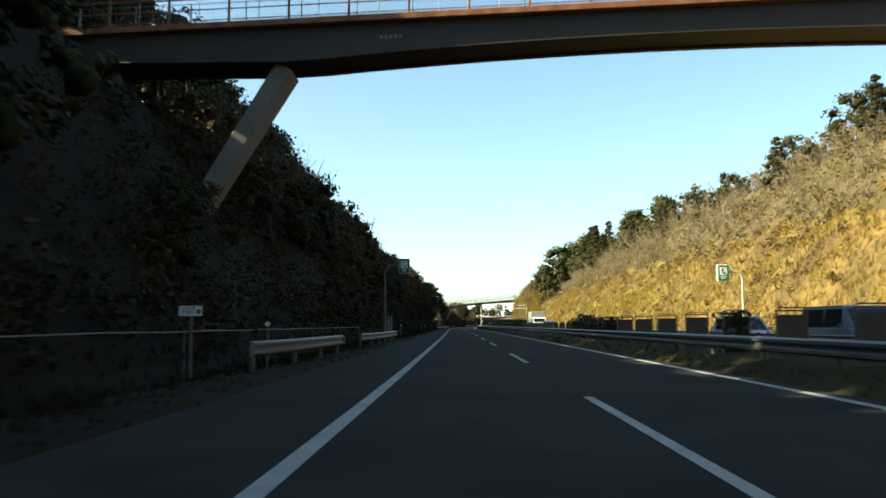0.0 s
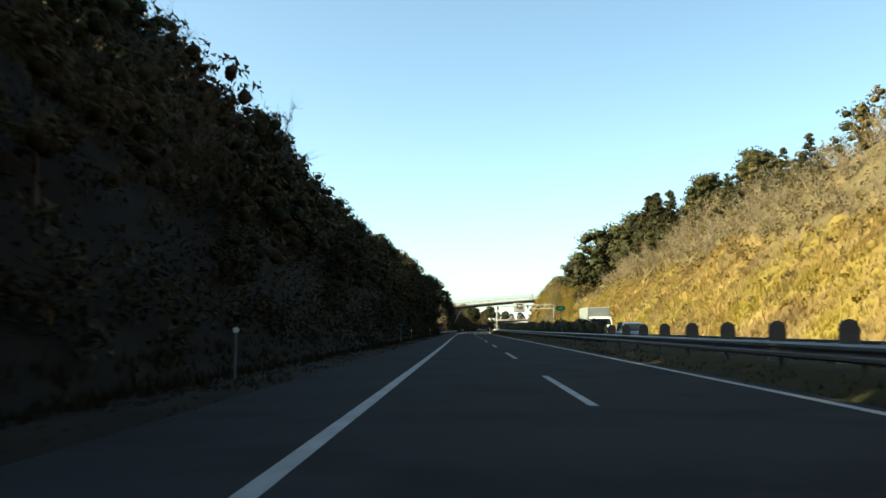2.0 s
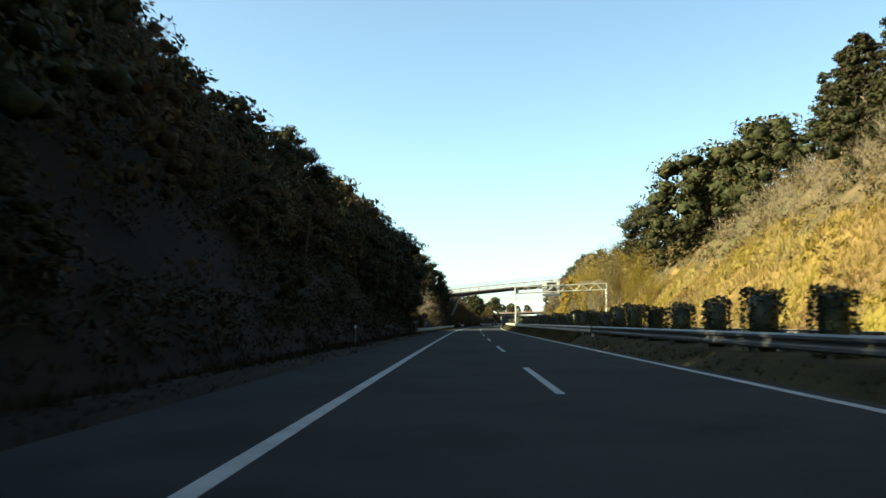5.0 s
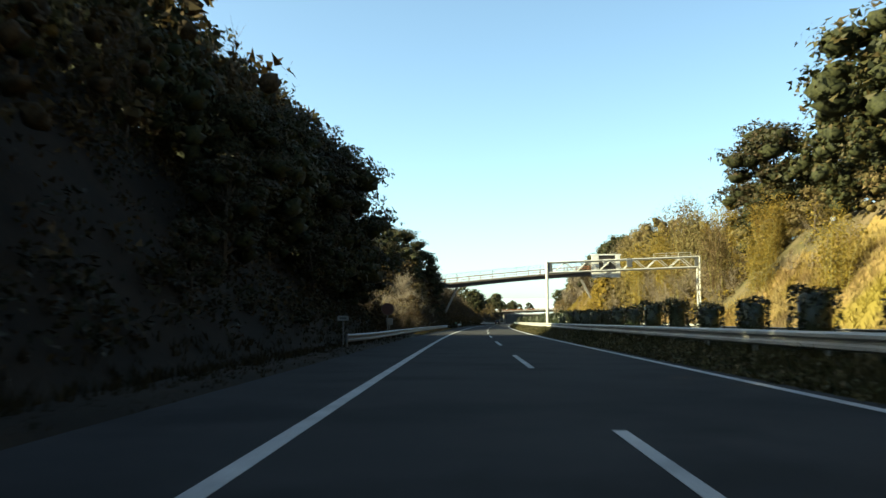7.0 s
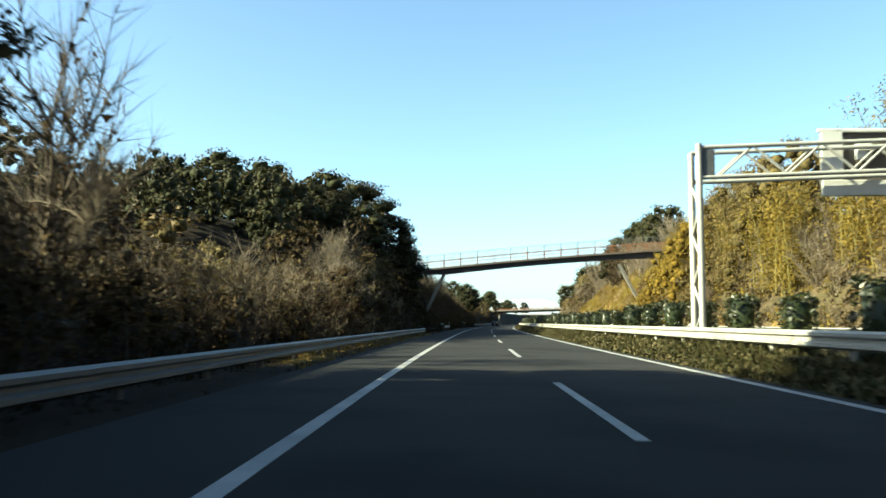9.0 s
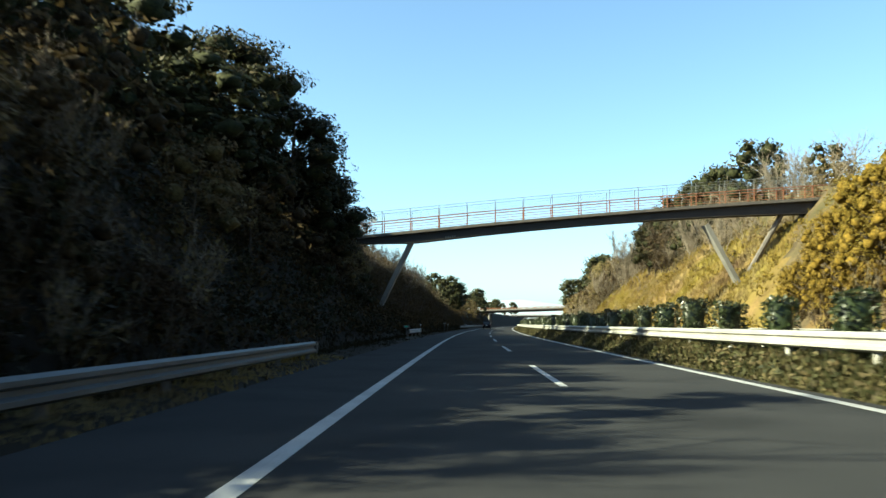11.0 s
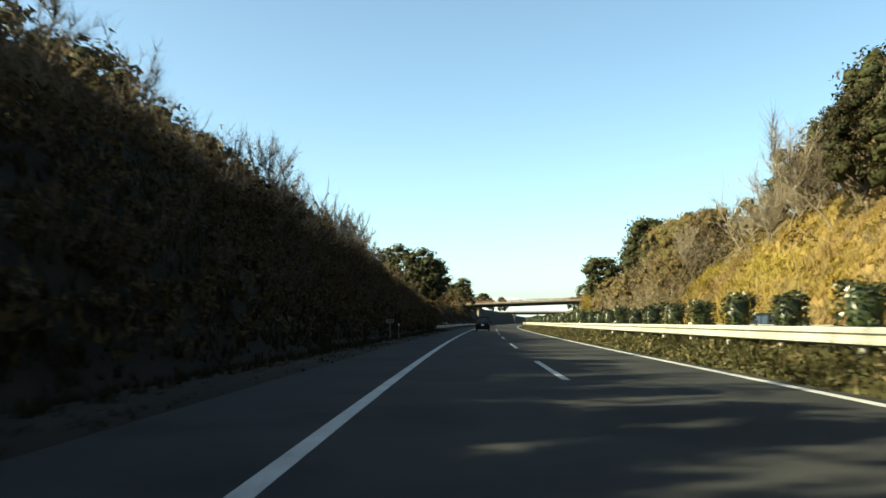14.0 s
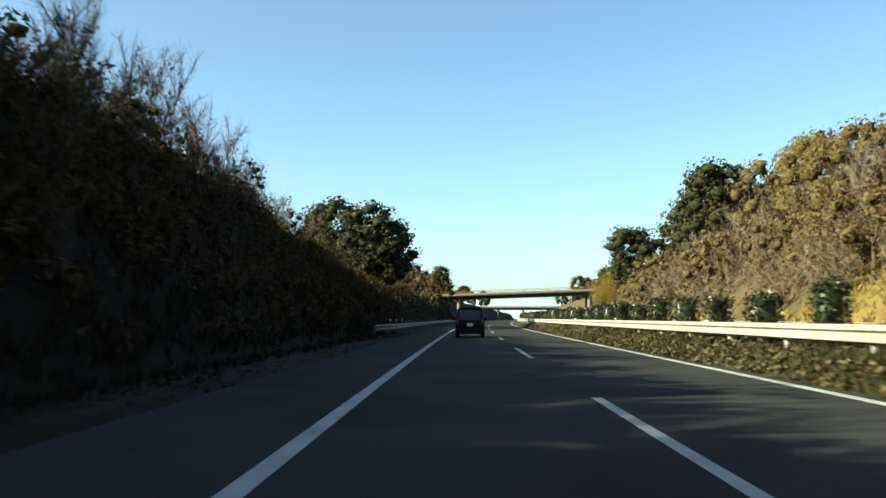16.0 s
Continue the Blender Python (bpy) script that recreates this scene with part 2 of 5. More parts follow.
# Filler tones below the leaf colours: shade between leaves put into colour.
CROWN_SHADE = {
    "evergreen_leaves": material("crown_shade_evergreen", (0.006, 0.008, 0.003), 0.8, vary=(0.030, 0.032, 0.011), scale=3.5, grain=16, bump=1.0, spec=0.15),
    "olive_leaves": material("crown_shade_olive", (0.022, 0.019, 0.008), 0.85, vary=(0.10, 0.078, 0.030), scale=3.5, grain=18, bump=1.0, spec=0.1),
    "withered_brown_leaves": material("crown_shade_withered", (0.009, 0.007, 0.0035), 0.85, vary=(0.046, 0.031, 0.015), scale=3.5, grain=18, bump=1.0, spec=0.1),
    "golden_bamboo_leaves": material("crown_shade_golden", (0.05, 0.035, 0.006), 0.85, vary=(0.15, 0.098, 0.015), scale=3.5, grain=18, bump=1.0, spec=0.1),
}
CANE = material("bamboo_canes", (0.09, 0.085, 0.025), 0.6, vary=(0.17, 0.14, 0.045), scale=1.5, grain=12, bump=0.1, spec=0.3)
GRASS_GOLD = material("golden_grass_blades", (0.1867, 0.1307, 0.04666), 0.8, island=[(0.09333, 0.056, 0.01867), (0.1773, 0.1167, 0.035), (0.2427, 0.1726, 0.056), (0.1587, 0.1261, 0.03034), (0.112, 0.07233, 0.03267)], through_light=0.3, spec=0.15, patches=[((0.07931, 0.05133, 0.02566), 0.16), ((0.1587, 0.1261, 0.02333), 0.10), ((0.196, 0.154, 0.07464), 0.3)])
GRASS_GREEN = material("median_grass_blades", (0.03281, 0.03281, 0.009843), 0.8, island=[(0.009843, 0.01246, 0.003609), (0.02133, 0.02297, 0.007218), (0.04264, 0.03772, 0.01378), (0.06233, 0.04922, 0.02297)], through_light=0.25, spec=0.15)
MEDIAN_LEAF = material("median_creeper_leaves", (0.03655, 0.03655, 0.01462), 0.7, island=[(0.01316, 0.01535, 0.005117), (0.0329, 0.03363, 0.01096), (0.06213, 0.05702, 0.02193), (0.09503, 0.0731, 0.03509), (0.02193, 0.01901, 0.008772)], through_light=0.15, spec=0.2)
# Verge shade is put into these dark blades; the sunlit stretch uses GRASS_GOLD.
GRASS_SHADE = material("shade_dark_verge_grass", (0.018, 0.0144, 0.0072), 0.9, island=[(0.00792, 0.0072, 0.00324), (0.0162, 0.01296, 0.00576), (0.027, 0.02016, 0.00936), (0.0108, 0.01152, 0.00432)], through_light=0.15, spec=0.1)
CAR_BLACK = material("black_car_paint", (0.006, 0.0065, 0.008), 0.5, vary=(0.009, 0.010, 0.012), scale=1, grain=9, spec=0.06)
CAR_SILVER = material("silver_car_paint", (0.2856, 0.306, 0.3264), 0.3, 0.5, vary=(0.3196, 0.34, 0.3604), scale=1, grain=9)
CAR_BLUE = material("blue_grey_car_paint", (0.0616, 0.0924, 0.1463), 0.3, 0.3, vary=(0.0693, 0.1039, 0.1617), scale=1, grain=9)
CAR_WHITE = material("white_car_paint", (0.5202, 0.5346, 0.5491), 0.35, vary=(0.5635, 0.5708, 0.578), scale=1, grain=9)
GLASS_DARK = material("tinted_car_glass", (0.008, 0.010, 0.012), 0.12, spec=0.35)
RUBBER = material("tyre_rubber", (0.018, 0.018, 0.018), 0.85, vary=(0.03, 0.03, 0.03), scale=6, grain=40)
TAIL_RED = material("red_tail_lamp", (0.13, 0.008, 0.008), 0.35)
PLATE = material("pale_plate", (0.4216, 0.4352, 0.408), 0.5, vary=(0.4624, 0.476, 0.4488), scale=3, grain=20)
# Distance haze is put into the hills' pale blue.
HILL_FAR = material("haze_blue_hills", (0.2448, 0.2999, 0.355), 0.95, vary=(0.2815, 0.3366, 0.3856), scale=0.004, grain=0.03, spec=0.05)


# ---- mesh building ----
class Build:
    """Collects vertices and faces of one mesh."""

    def __init__(self):
        self.v, self.f = [], []

    def add(self, verts, faces):
        k = len(self.v)
        self.v.extend(tuple(map(float, p)) for p in verts)
        self.f.extend(tuple(i + k for i in f) for f in faces)
        return self

    def box(self, c, size, bevel=0.0, m=None):
        """A box with chamfered edges."""
        hx, hy, hz = (q / 2 for q in size)
        b = min(bevel, 0.45 * min(size))
        if b <= 0:
            pts = [Vector((sx * hx, sy * hy, sz * hz)) for sz in (-1, 1) for sx, sy in ((-1, -1), (1, -1), (1, 1), (-1, 1))]
            faces = [(3, 2, 1, 0), (4, 5, 6, 7), (0, 1, 5, 4), (1, 2, 6, 5), (2, 3, 7, 6), (3, 0, 4, 7)]
        else:
            ring = lambda x, y, z: [(-x + b, -y, z), (x - b, -y, z), (x, -y + b, z), (x, y - b, z), (x - b, y, z), (-x + b, y, z), (-x, y - b, z), (-x, -y + b, z)]
            pts = ring(hx - b, hy - b, -hz) if min(hx, hy) > 2 * b else ring(hx, hy, -hz)
            pts = pts + ring(hx, hy, -hz + b) + ring(hx, hy, hz - b) + (ring(hx - b, hy - b, hz) if min(hx, hy) > 2 * b else ring(hx, hy, hz))
            pts = [Vector(p) for p in pts]
            faces = [tuple(range(7, -1, -1)), tuple(range(24, 32))]
            for r in range(3):
                faces += [(r * 8 + i, r * 8 + (i + 1) % 8, r * 8 + 8 + (i + 1) % 8, r * 8 + 8 + i) for i in range(8)]
        if m is not None:
            pts = [m @ p for p in pts]
        return self.add([p + Vector(c) for p in pts], faces)

    def tube(self, path, radii, sides=8, caps=True):
        path = [Vector(p) for p in path]
        if not hasattr(radii, "__len__"):
            radii = [radii] * len(path)
        k, n = len(self.v), len(path)
        side = None
        for i, p in enumerate(path):
            d = (path[min(i + 1, n - 1)] - path[max(i - 1, 0)]).normalized()
            if side is None:
                side = d.cross(Vector((0.31, 0.17, 0.93)) if abs(d.z) < 0.9 else Vector((1, 0.1, 0))).normalized()
            side = (side - d * side.dot(d)).normalized()
            up = d.cross(side)
            for a in range(sides):
                t = 2 * math.pi * a / sides
                self.v.append(tuple(p + radii[i] * (math.cos(t) * side + math.sin(t) * up)))
        for i in range(n - 1):
            for a in range(sides):
                b = (a + 1) % sides
                self.f.append((k + i * sides + a, k + i * sides + b, k + (i + 1) * sides + b, k + (i + 1) * sides + a))
        if caps and sides > 2:
            self.f.append(tuple(k + a for a in range(sides - 1, -1, -1)))
            self.f.append(tuple(k + (n - 1) * sides + a for a in range(sides)))
        return self

    def disc(self, c, axis, radius, thick, sides=24):
        axis = Vector(axis).normalized()
        return self.tube([Vector(c) - axis * thick / 2, Vector(c) + axis * thick / 2], radius, sides)

    def sweep(self, profile, rings, closed=True):
        """rings: for each, a function from profile (a, b) to a place."""
        k, n = len(self.v), len(profile)
        for r in rings:
            self.v.extend(tuple(map(float, r(a, b))) for a, b in profile)
        for i in range(len(rings) - 1):
            for a in range(n if closed else n - 1):
                b = (a + 1) % n
                self.f.append((k + i * n + a, k + i * n + b, k + (i + 1) * n + b, k + (i + 1) * n + a))
        if closed:
            self.f.append(tuple(k + a for a in range(n - 1, -1, -1)))
            self.f.append(tuple(k + (len(rings) - 1) * n + a for a in range(n)))
        return self

    def mesh(self, name, mat, smooth=False):
        me = bpy.data.meshes.new(name)
        me.from_pydata(self.v, [], self.f)
        me.materials.append(mat)
        if smooth:
            me.polygons.foreach_set("use_smooth", [True] * len(me.polygons))
            me.set_sharp_from_angle(angle=radians(40))
        me.update()
        return me


def part(name, build, mat, parent=None, label="", smooth=False, m=None):
    ob = new(name, build.mesh(name, mat, smooth) if isinstance(build, Build) else build)
    if parent is not None:
        ob.parent = parent
    if m is not None:
        ob.matrix_basis = m
    if label:
        ob["label"] = label
    return ob


def thing(name, label, category, m=None, group="", kind=""):
    ob = new(name)
    ob.empty_display_size = 0.2
    if m is not None:
        ob.matrix_basis = m
    return tagged(ob, label, category, group, kind)


def array_mesh(name, verts, tri, mat):
    """A mesh out of arrays, for what has very many faces."""
    me = bpy.data.meshes.new(name)
    verts, tri = np.asarray(verts, np.float32), np.asarray(tri, np.int32)
    n, k = tri.shape
    me.vertices.add(len(verts))
    me.vertices.foreach_set("co", verts.ravel())
    me.loops.add(n * k)
    me.loops.foreach_set("vertex_index", tri.ravel())
    me.polygons.add(n)
    me.polygons.foreach_set("loop_start", np.arange(0, n * k, k, dtype=np.int32))
    me.materials.append(mat)
    me.update(calc_edges=True)
    return me


def leaf_cards(rng, centres, size, long=1.5, up=0.0, out=None, loose=0.8):
    """Small pointed leaf sprays at the centres, one face each, turned at random or roughly facing outwards."""
    n = len(centres)
    a = rng.normal(size=(n, 3))
    a[:, 2] += up
    if out is not None:
        face = out / np.maximum(np.linalg.norm(out, axis=1, keepdims=True), 1e-6) + rng.normal(0, loose * 0.6, (n, 3))
        face /= np.linalg.norm(face, axis=1, keepdims=True)
        a -= face * (a * face).sum(1, keepdims=True)
    a /= np.linalg.norm(a, axis=1, keepdims=True)
    b = np.cross(a, rng.normal(size=(n, 3)) if out is None else face)
    b /= np.linalg.norm(b, axis=1, keepdims=True)
    sz = (size * rng.uniform(0.55, 1.35, n))[:, None]
    p = np.stack([centres - a * sz * long * 0.4 - b * sz * 0.42, centres - a * sz * long * 0.25 + b * sz * 0.48, centres + a * sz * long * 0.6], 1)
    return p.reshape(-1, 3), np.arange(n * 3).reshape(-1, 3)


def lumps(rng, centres, radii, flat=0.8, around=6, rings=4):
    """Uneven rounded filler masses that close and darken the inside of a crown."""
    out = []
    lon = np.arange(around) * 2 * math.pi / around
    for c, r in zip(centres, radii):
        v = [(0, 0, -1)]
        for k in range(1, rings):
            th = math.pi * k / rings
            v += [(math.sin(th) * math.cos(q + 0.4 * k), math.sin(th) * math.sin(q + 0.4 * k), -math.cos(th)) for q in lon]
        v = np.array(v + [(0, 0, 1)])
        v = v * (rng.uniform(0.6, 1.15, (len(v), 1)) * r) * [1, 1, flat] + np.asarray(c)
        t, last = [], 1 + around * (rings - 1)
        for q in range(around):
            w = (q + 1) % around
            t.append((0, 1 + w, 1 + q))
            t.append((last, last - around + q, last - around + w))
            for k in range(rings - 2):
                e = 1 + k * around
                t += [(e + q, e + w, e + around + w), (e + q, e + around + w, e + around + q)]
        out.append((v, np.array(t)))
    return merge(out)


def merge(lists):
    vs, ts, k = [], [], 0
    for v, t in lists:
        vs.append(v)
        ts.append(t + k)
        k += len(v)
    return np.concatenate(vs), np.concatenate(ts)


# ---- the lie of the land ----
LEFT_FOOT, RIGHT_FOOT = -6.0, 19.6


def median_lift(s):
    """How high the median stands over the road."""
    return np.interp(s, [0, 130, 260, 400], [0.30, 0.34, 0.48, 0.5])


def left_crest(s):
    return np.interp(s, [-400, 150, 212, 230, 240, 284, 300, 330, 352, 372, 470, 500, 560, 700], [13, 13, 11.5, 5, 1.2, 1.2, 6, 8, 8.5, 7.5, 7.2, 4, 5, 6])


def right_crest(s):
    return np.interp(s, [-400, 0, 60, 150, 180, 200, 232, 262, 300, 345, 370, 420, 455, 475, 560, 700], [14.5, 14.5, 15, 14.5, 15.5, 16.5, 9, 6, 6.5, 9, 12.5, 12.5, 10, 5, 4.5, 6])


def grass_top(s):
    """The offset up to which the sunlit bank is open grass."""
    s = np.asarray(s, float)
    return np.interp(s, [0, 60, 150, 215, 243, 258, 345, 362, 395, 430, 462, 475], [26.6, 27.6, 28.0, 27.4, 25.5, 21, 20.6, 28, 29, 28, 26.5, 21]) + 0.7 * np.sin(s * 0.19) + 0.5 * np.sin(s * 0.43 + 1)


def land(s, off):
    s, off = np.broadcast_arrays(np.asarray(s, float), np.asarray(off, float))
    lc, rc = left_crest(s), right_crest(s)
    dl, dr = np.maximum(LEFT_FOOT - off, 0), np.maximum(off - RIGHT_FOOT, 0)
    rise = np.interp(s, [-400, 205, 226, 285, 300, 345, 364, 480, 520], [0.62, 0.62, 0.1, 0.1, 0.24, 0.3, 0.25, 0.2, 0.12])
    zl = np.minimum(dl * 1.2, lc + rise * np.maximum(np.minimum(dl, 40) - lc / 1.2, 0))
    zr = np.minimum(dr * 1.12, rc + 0.12 * dr)
    far = np.clip((np.abs(off - 7) - 90) / 260, 0, 1)
    bank = np.interp(off, [-6.0, -5.4, -4.4, -4.05, -3.85, 5.9, 6.9, 9.2, 10.2, 20], [0.0, 0.07, 0.1, 0.05, -0.12, -0.12, 0.0, 0.0, -0.12, -0.12])
    bank = bank + median_lift(s) * np.interp(off, [5.9, 6.2, 6.9, 9.2, 10.0], [0, 0.25, 1, 1, 0])
    z = np.where(dl > 0, zl, np.where(dr > 0, zr, bank)) * (1 - far) + far * 3
    return z


def ground_z(s, off):
    """The land with its small unevenness."""
    s, off = np.asarray(s, float), np.asarray(off, float)
    w = np.clip(np.maximum(LEFT_FOOT - off, off - RIGHT_FOOT) / 3, 0, 1)
    bumps = 0.5 * np.sin(s * 0.21 + off * 0.33) * np.sin(s * 0.083 - off * 0.19 + 1.3) + 0.22 * np.sin(s * 0.71 + 0.6 * off) * np.sin(off * 0.9 - s * 0.37)
    return land(s, off) + w * bumps


def build_ground():
    ss = np.concatenate([np.arange(-380, -40, 12), np.arange(-40, 640, 2.0), np.arange(640, 1590, 14)])
    oo = np.concatenate([[-900, -600, -400, -260, -160, -110, -80, -60], np.arange(-48, -20, 2.0), np.arange(-20, -6, 0.8), [-6, -5.4, -4.9, -4.4, -4.05, -3.85, 0, 5, 5.9, 6.2, 6.55, 6.9, 8.0, 9.2, 10.0, 10.2, 12, 19, 19.6], np.arange(20.4, 34, 0.9), np.arange(34, 56, 2.0), [60, 80, 110, 160, 260, 400, 600, 900]])
    S2, O2 = np.meshgrid(ss, oo, indexing="ij")
    v = at(S2, O2, ground_z(S2, O2)).reshape(-1, 3)
    n, k = len(ss), len(oo)
    i, j = np.meshgrid(np.arange(n - 1), np.arange(k - 1), indexing="ij")
    a = (i * k + j).ravel()
    quads = np.stack([a, a + 1, a + k + 1, a + k], 1)[:, [0, 1, 2, 3]]
    me = array_mesh("ground", v, quads, SHADE_LITTER)
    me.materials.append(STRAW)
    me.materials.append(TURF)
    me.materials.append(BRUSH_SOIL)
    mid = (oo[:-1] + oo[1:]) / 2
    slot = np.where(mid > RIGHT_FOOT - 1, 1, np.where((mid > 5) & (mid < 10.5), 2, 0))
    sm = ((ss[:-1] + ss[1:]) / 2)[:, None]
    edge = grass_top(sm)
    slot = np.where((mid[None] > edge), 3, slot[None])
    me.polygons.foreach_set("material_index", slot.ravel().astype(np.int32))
    me.polygons.foreach_set("use_smooth", np.ones(len(quads), bool))
    return tagged(new("ground", me), "steep earth cutting with leaf litter and dry grass", "ground", kind="structure")


ground = build_ground()


def strip(name, o0, o1, s0, s1, z, mat, step=4.0, thick=0.0):
    n = max(2, int((s1 - s0) / step) + 1)
    ss = np.linspace(s0, s1, n)
    b = Build()
    prof = [(o0, z - thick), (o0, z), (o1, z), (o1, z - thick)]
    b.sweep(prof, [lambda a, h, s=s: at(s, a, h) for s in ss])
    return b.mesh(name, mat)


road = tagged(new("road", strip("road", -3.95, 6.0, -120, 900, 0.0, ASPHALT, thick=0.3)), "dark grey asphalt carriageway with two lanes", "road", kind="structure")
road_far = tagged(new("road_opposite", strip("road_opposite", 10.1, 19.4, -120, 900, 0.0, ASPHALT, thick=0.3)), "dark grey asphalt carriageway for oncoming traffic", "road", kind="structure")
part("edge_line", strip("edge_line", -1.67, -1.47, -110, 800, 0.006, PAINT, thick=0.004), None, road, "solid white edge line")
part("edge_line", strip("edge_line", 5.49, 5.69, -110, 800, 0.006, PAINT, thick=0.004), None, road, "solid white edge line")
part("edge_line", strip("edge_line", 10.85, 11.05, -110, 800, 0.006, PAINT, thick=0.004), None, road_far, "solid white edge line")
part("edge_line", strip("edge_line", 17.9, 18.1, -110, 800, 0.006, PAINT, thick=0.004), None, road_far, "solid white edge line")
for k in range(-3, 34):
    far_end = 33.6 + 20.0 * k
    part("lane_dash", strip("lane_dash", 1.775, 1.925, far_end - 8, far_end, 0.006, PAINT, 2.0, 0.004), None, road)
    if k % 2 == 0:
        part("lane_dash", strip("lane_dash", 14.4, 14.55, far_end - 8, far_end, 0.006, PAINT, 4.0, 0.004), None, road_far)


# ---- guardrails ----
W_BEAM = [(0.00, -0.175), (0.03, -0.16), (0.08, -0.13), (0.08, -0.07), (0.015, -0.03), (0.015, 0.03), (0.08, 0.07), (0.08, 0.13), (0.03, 0.16), (0.0, 0.175), (-0.012, 0.16), (0.062, 0.125), (0.062, 0.075), (-0.005, 0.035), (-0.005, -0.035), (0.062, -0.075), (0.062, -0.125), (-0.012, -0.16)]


def guardrail(label, s0, s1, off, z, side, mat, flare=0.0, base=0.0, spacing=4.0, median=False):
    """side: +1 when the beam's face looks to the right, -1 to the left. flare: how far the near end bends away from the road."""
    root = thing("guardrail", label, "guardrail", group="roadside guardrails")
    n = max(2, int((s1 - s0) / 4) + 1)
    ss = np.linspace(s0, s1, n * 2 - 1)
    b = Build()
    bend = lambda s: -side * flare * max(0.0, 1 - (s - s0) / 9) ** 2
    if median:
        ss = np.arange(s0, s1 + 1, 4.0)
    up = (lambda s: float(median_lift(s)) - 0.5) if median else (lambda s: 0.0)
    b.sweep(W_BEAM, [lambda a, h, s=s: at(s, off + bend(s) + side * a, z + up(s) + h) for s in ss])
    part("beam", b, mat, root, smooth=True)
    for e, d in ((s0, -1), (s1, 1)):
        t = Build().tube([at(e + d * 0.02, off + bend(e) + side * 0.05, z + up(e) - 0.17), at(e + d * 0.02, off + bend(e) + side * 0.05, z + up(e) + 0.17)], 0.07, 10)
        part("end_cap", t, mat, root, smooth=True)
    post = Build().tube([(0, 0, -0.6), (0, 0, z - base + 0.12)], 0.07, 10).box((0.06 * side, 0, z - base), (0.08, 0.1, 0.2), 0.01).mesh("post", mat if median else POST_STEEL)
    k = max(1, round((s1 - s0) / spacing))
    for i in range(k + 1):
        s = s0 + 0.5 + (s1 - s0 - 1.0) * i / k
        part("post", post, None, root, m=stand(s, off - side * 0.09 + bend(s), base + up(s)))
    return root


guardrail("short weathered steel guardrail on the verge", 19.2, 31.6, -4.55, 0.61, 1, GALV, 0.4)
guardrail("weathered steel guardrail below the emergency telephone", 39.7, 58.8, -4.5, 0.57, 1, GALV, 0.3)
# This rail's darker colour stands in for the shade on its face.
guardrail("long steel guardrail along the wooded verge, dimmed grey for its shade", 221.0, 315.0, -4.5, 0.44, 1, SHADE_GALV, 0.5)
guardrail("short steel guardrail under the footbridge", 356.0, 369.4, -4.75, 0.53, 1, GALV, 0.0)
guardrail("steel guardrail on the far verge", 471.0, 600.0, -5.0, 0.55, 1, GALV, 0.5)
# Same rail as the cream stretch; its shade is put into the grey.
guardrail("steel guardrail along the shaded median, shade put into its grey", -60.0, 176.0, 6.9, 0.87, -1, SHADE_GALV, 0, 0.5, 4.0, True)
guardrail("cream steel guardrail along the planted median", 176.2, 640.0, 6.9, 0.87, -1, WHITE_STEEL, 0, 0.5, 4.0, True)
guardrail("cream steel guardrail on the far edge of the median", -60.0, 640.0, 9.4, 0.87, 1, WHITE_STEEL, 0, 0.45, 6.0, True)
guardrail("white steel guardrail across the oncoming lanes", 255.0, 420.0, 19.2, 0.75, -1, WHITE_STEEL, 0, 0.0, 6.0)

# ---- the steel cable beside the verge ----
cable = thing("cable_fence", "thin pale cable strung on short posts along the verge", "fence")
part("cable", Build().tube([at(s, -6.05, 1.02 + 0.01 * math.sin(s)) for s in np.arange(-40, 51, 3.0)], 0.014, 6), GALV, cable)
for s in np.arange(-38, 52, 8.0):
    part("post", Build().tube([(0, 0, -0.4), (0, 0, 1.06)], 0.03, 8), DARK_STEEL, cable, m=stand(s, -6.05, 0.0))

# ---- what stands on the median: screens, rounded posts and clipped hedges ----
rng = np.random.default_rng(5)


def hedge_block(w, l, h, seed):
    r = np.random.default_rng(seed)
    n = 950
    p = r.uniform(-1, 1, (n, 3))
    face = r.integers(0, 3, n)
    p[np.arange(n), face] = np.sign(p[np.arange(n), face]) * r.uniform(0.82, 1.06, n)
    p *= 1 - 0.06 * np.abs(p[:, [1, 2, 0]]) ** 3
    p = p * [w / 2, l / 2, h / 2] + [0, 0, h / 2]
    lumps = 0.05 * np.sin(p[:, [1, 2, 0]] * 6 + seed)
    v, t = leaf_cards(r, p + lumps, 0.085, 1.4)
    core = Build()
    core.box((0, 0, h * 0.48), (w * 0.72, l * 0.72, h * 0.9), 0.1)
    k = len(v)
    cv = np.array(core.v)
    fan = [(f[0], f[i], f[i + 1]) for f in core.f for i in range(1, len(f) - 1)]
    return array_mesh("foliage", np.concatenate([v, cv]), np.concatenate([t, np.array(fan) + k]), HEDGE_LEAF)


HEDGES = [hedge_block(0.82, 0.56, 1.5, 1), hedge_block(0.84, 0.62, 1.42, 2), hedge_block(0.78, 0.54, 1.46, 3), hedge_block(0.88, 0.66, 1.55, 4)]
stem_mesh = Build().tube([(0, 0, -0.2), (0.02, 0, 0.25), (0, 0.02, 0.7)], [0.05, 0.04, 0.03], 7).mesh("stem", BARK)


def hedge(s, k):
    root = thing("hedge", "clipped dark green hedge block on the median", "hedge", stand(s, 8.0, float(median_lift(s)) - 0.05, rng.uniform(-6, 6)), "hedges along the median")
    root.scale = (rng.uniform(0.92, 1.08), rng.uniform(0.9, 1.1), rng.uniform(0.9, 1.06))
    part("foliage", HEDGES[k % 4], None, root)
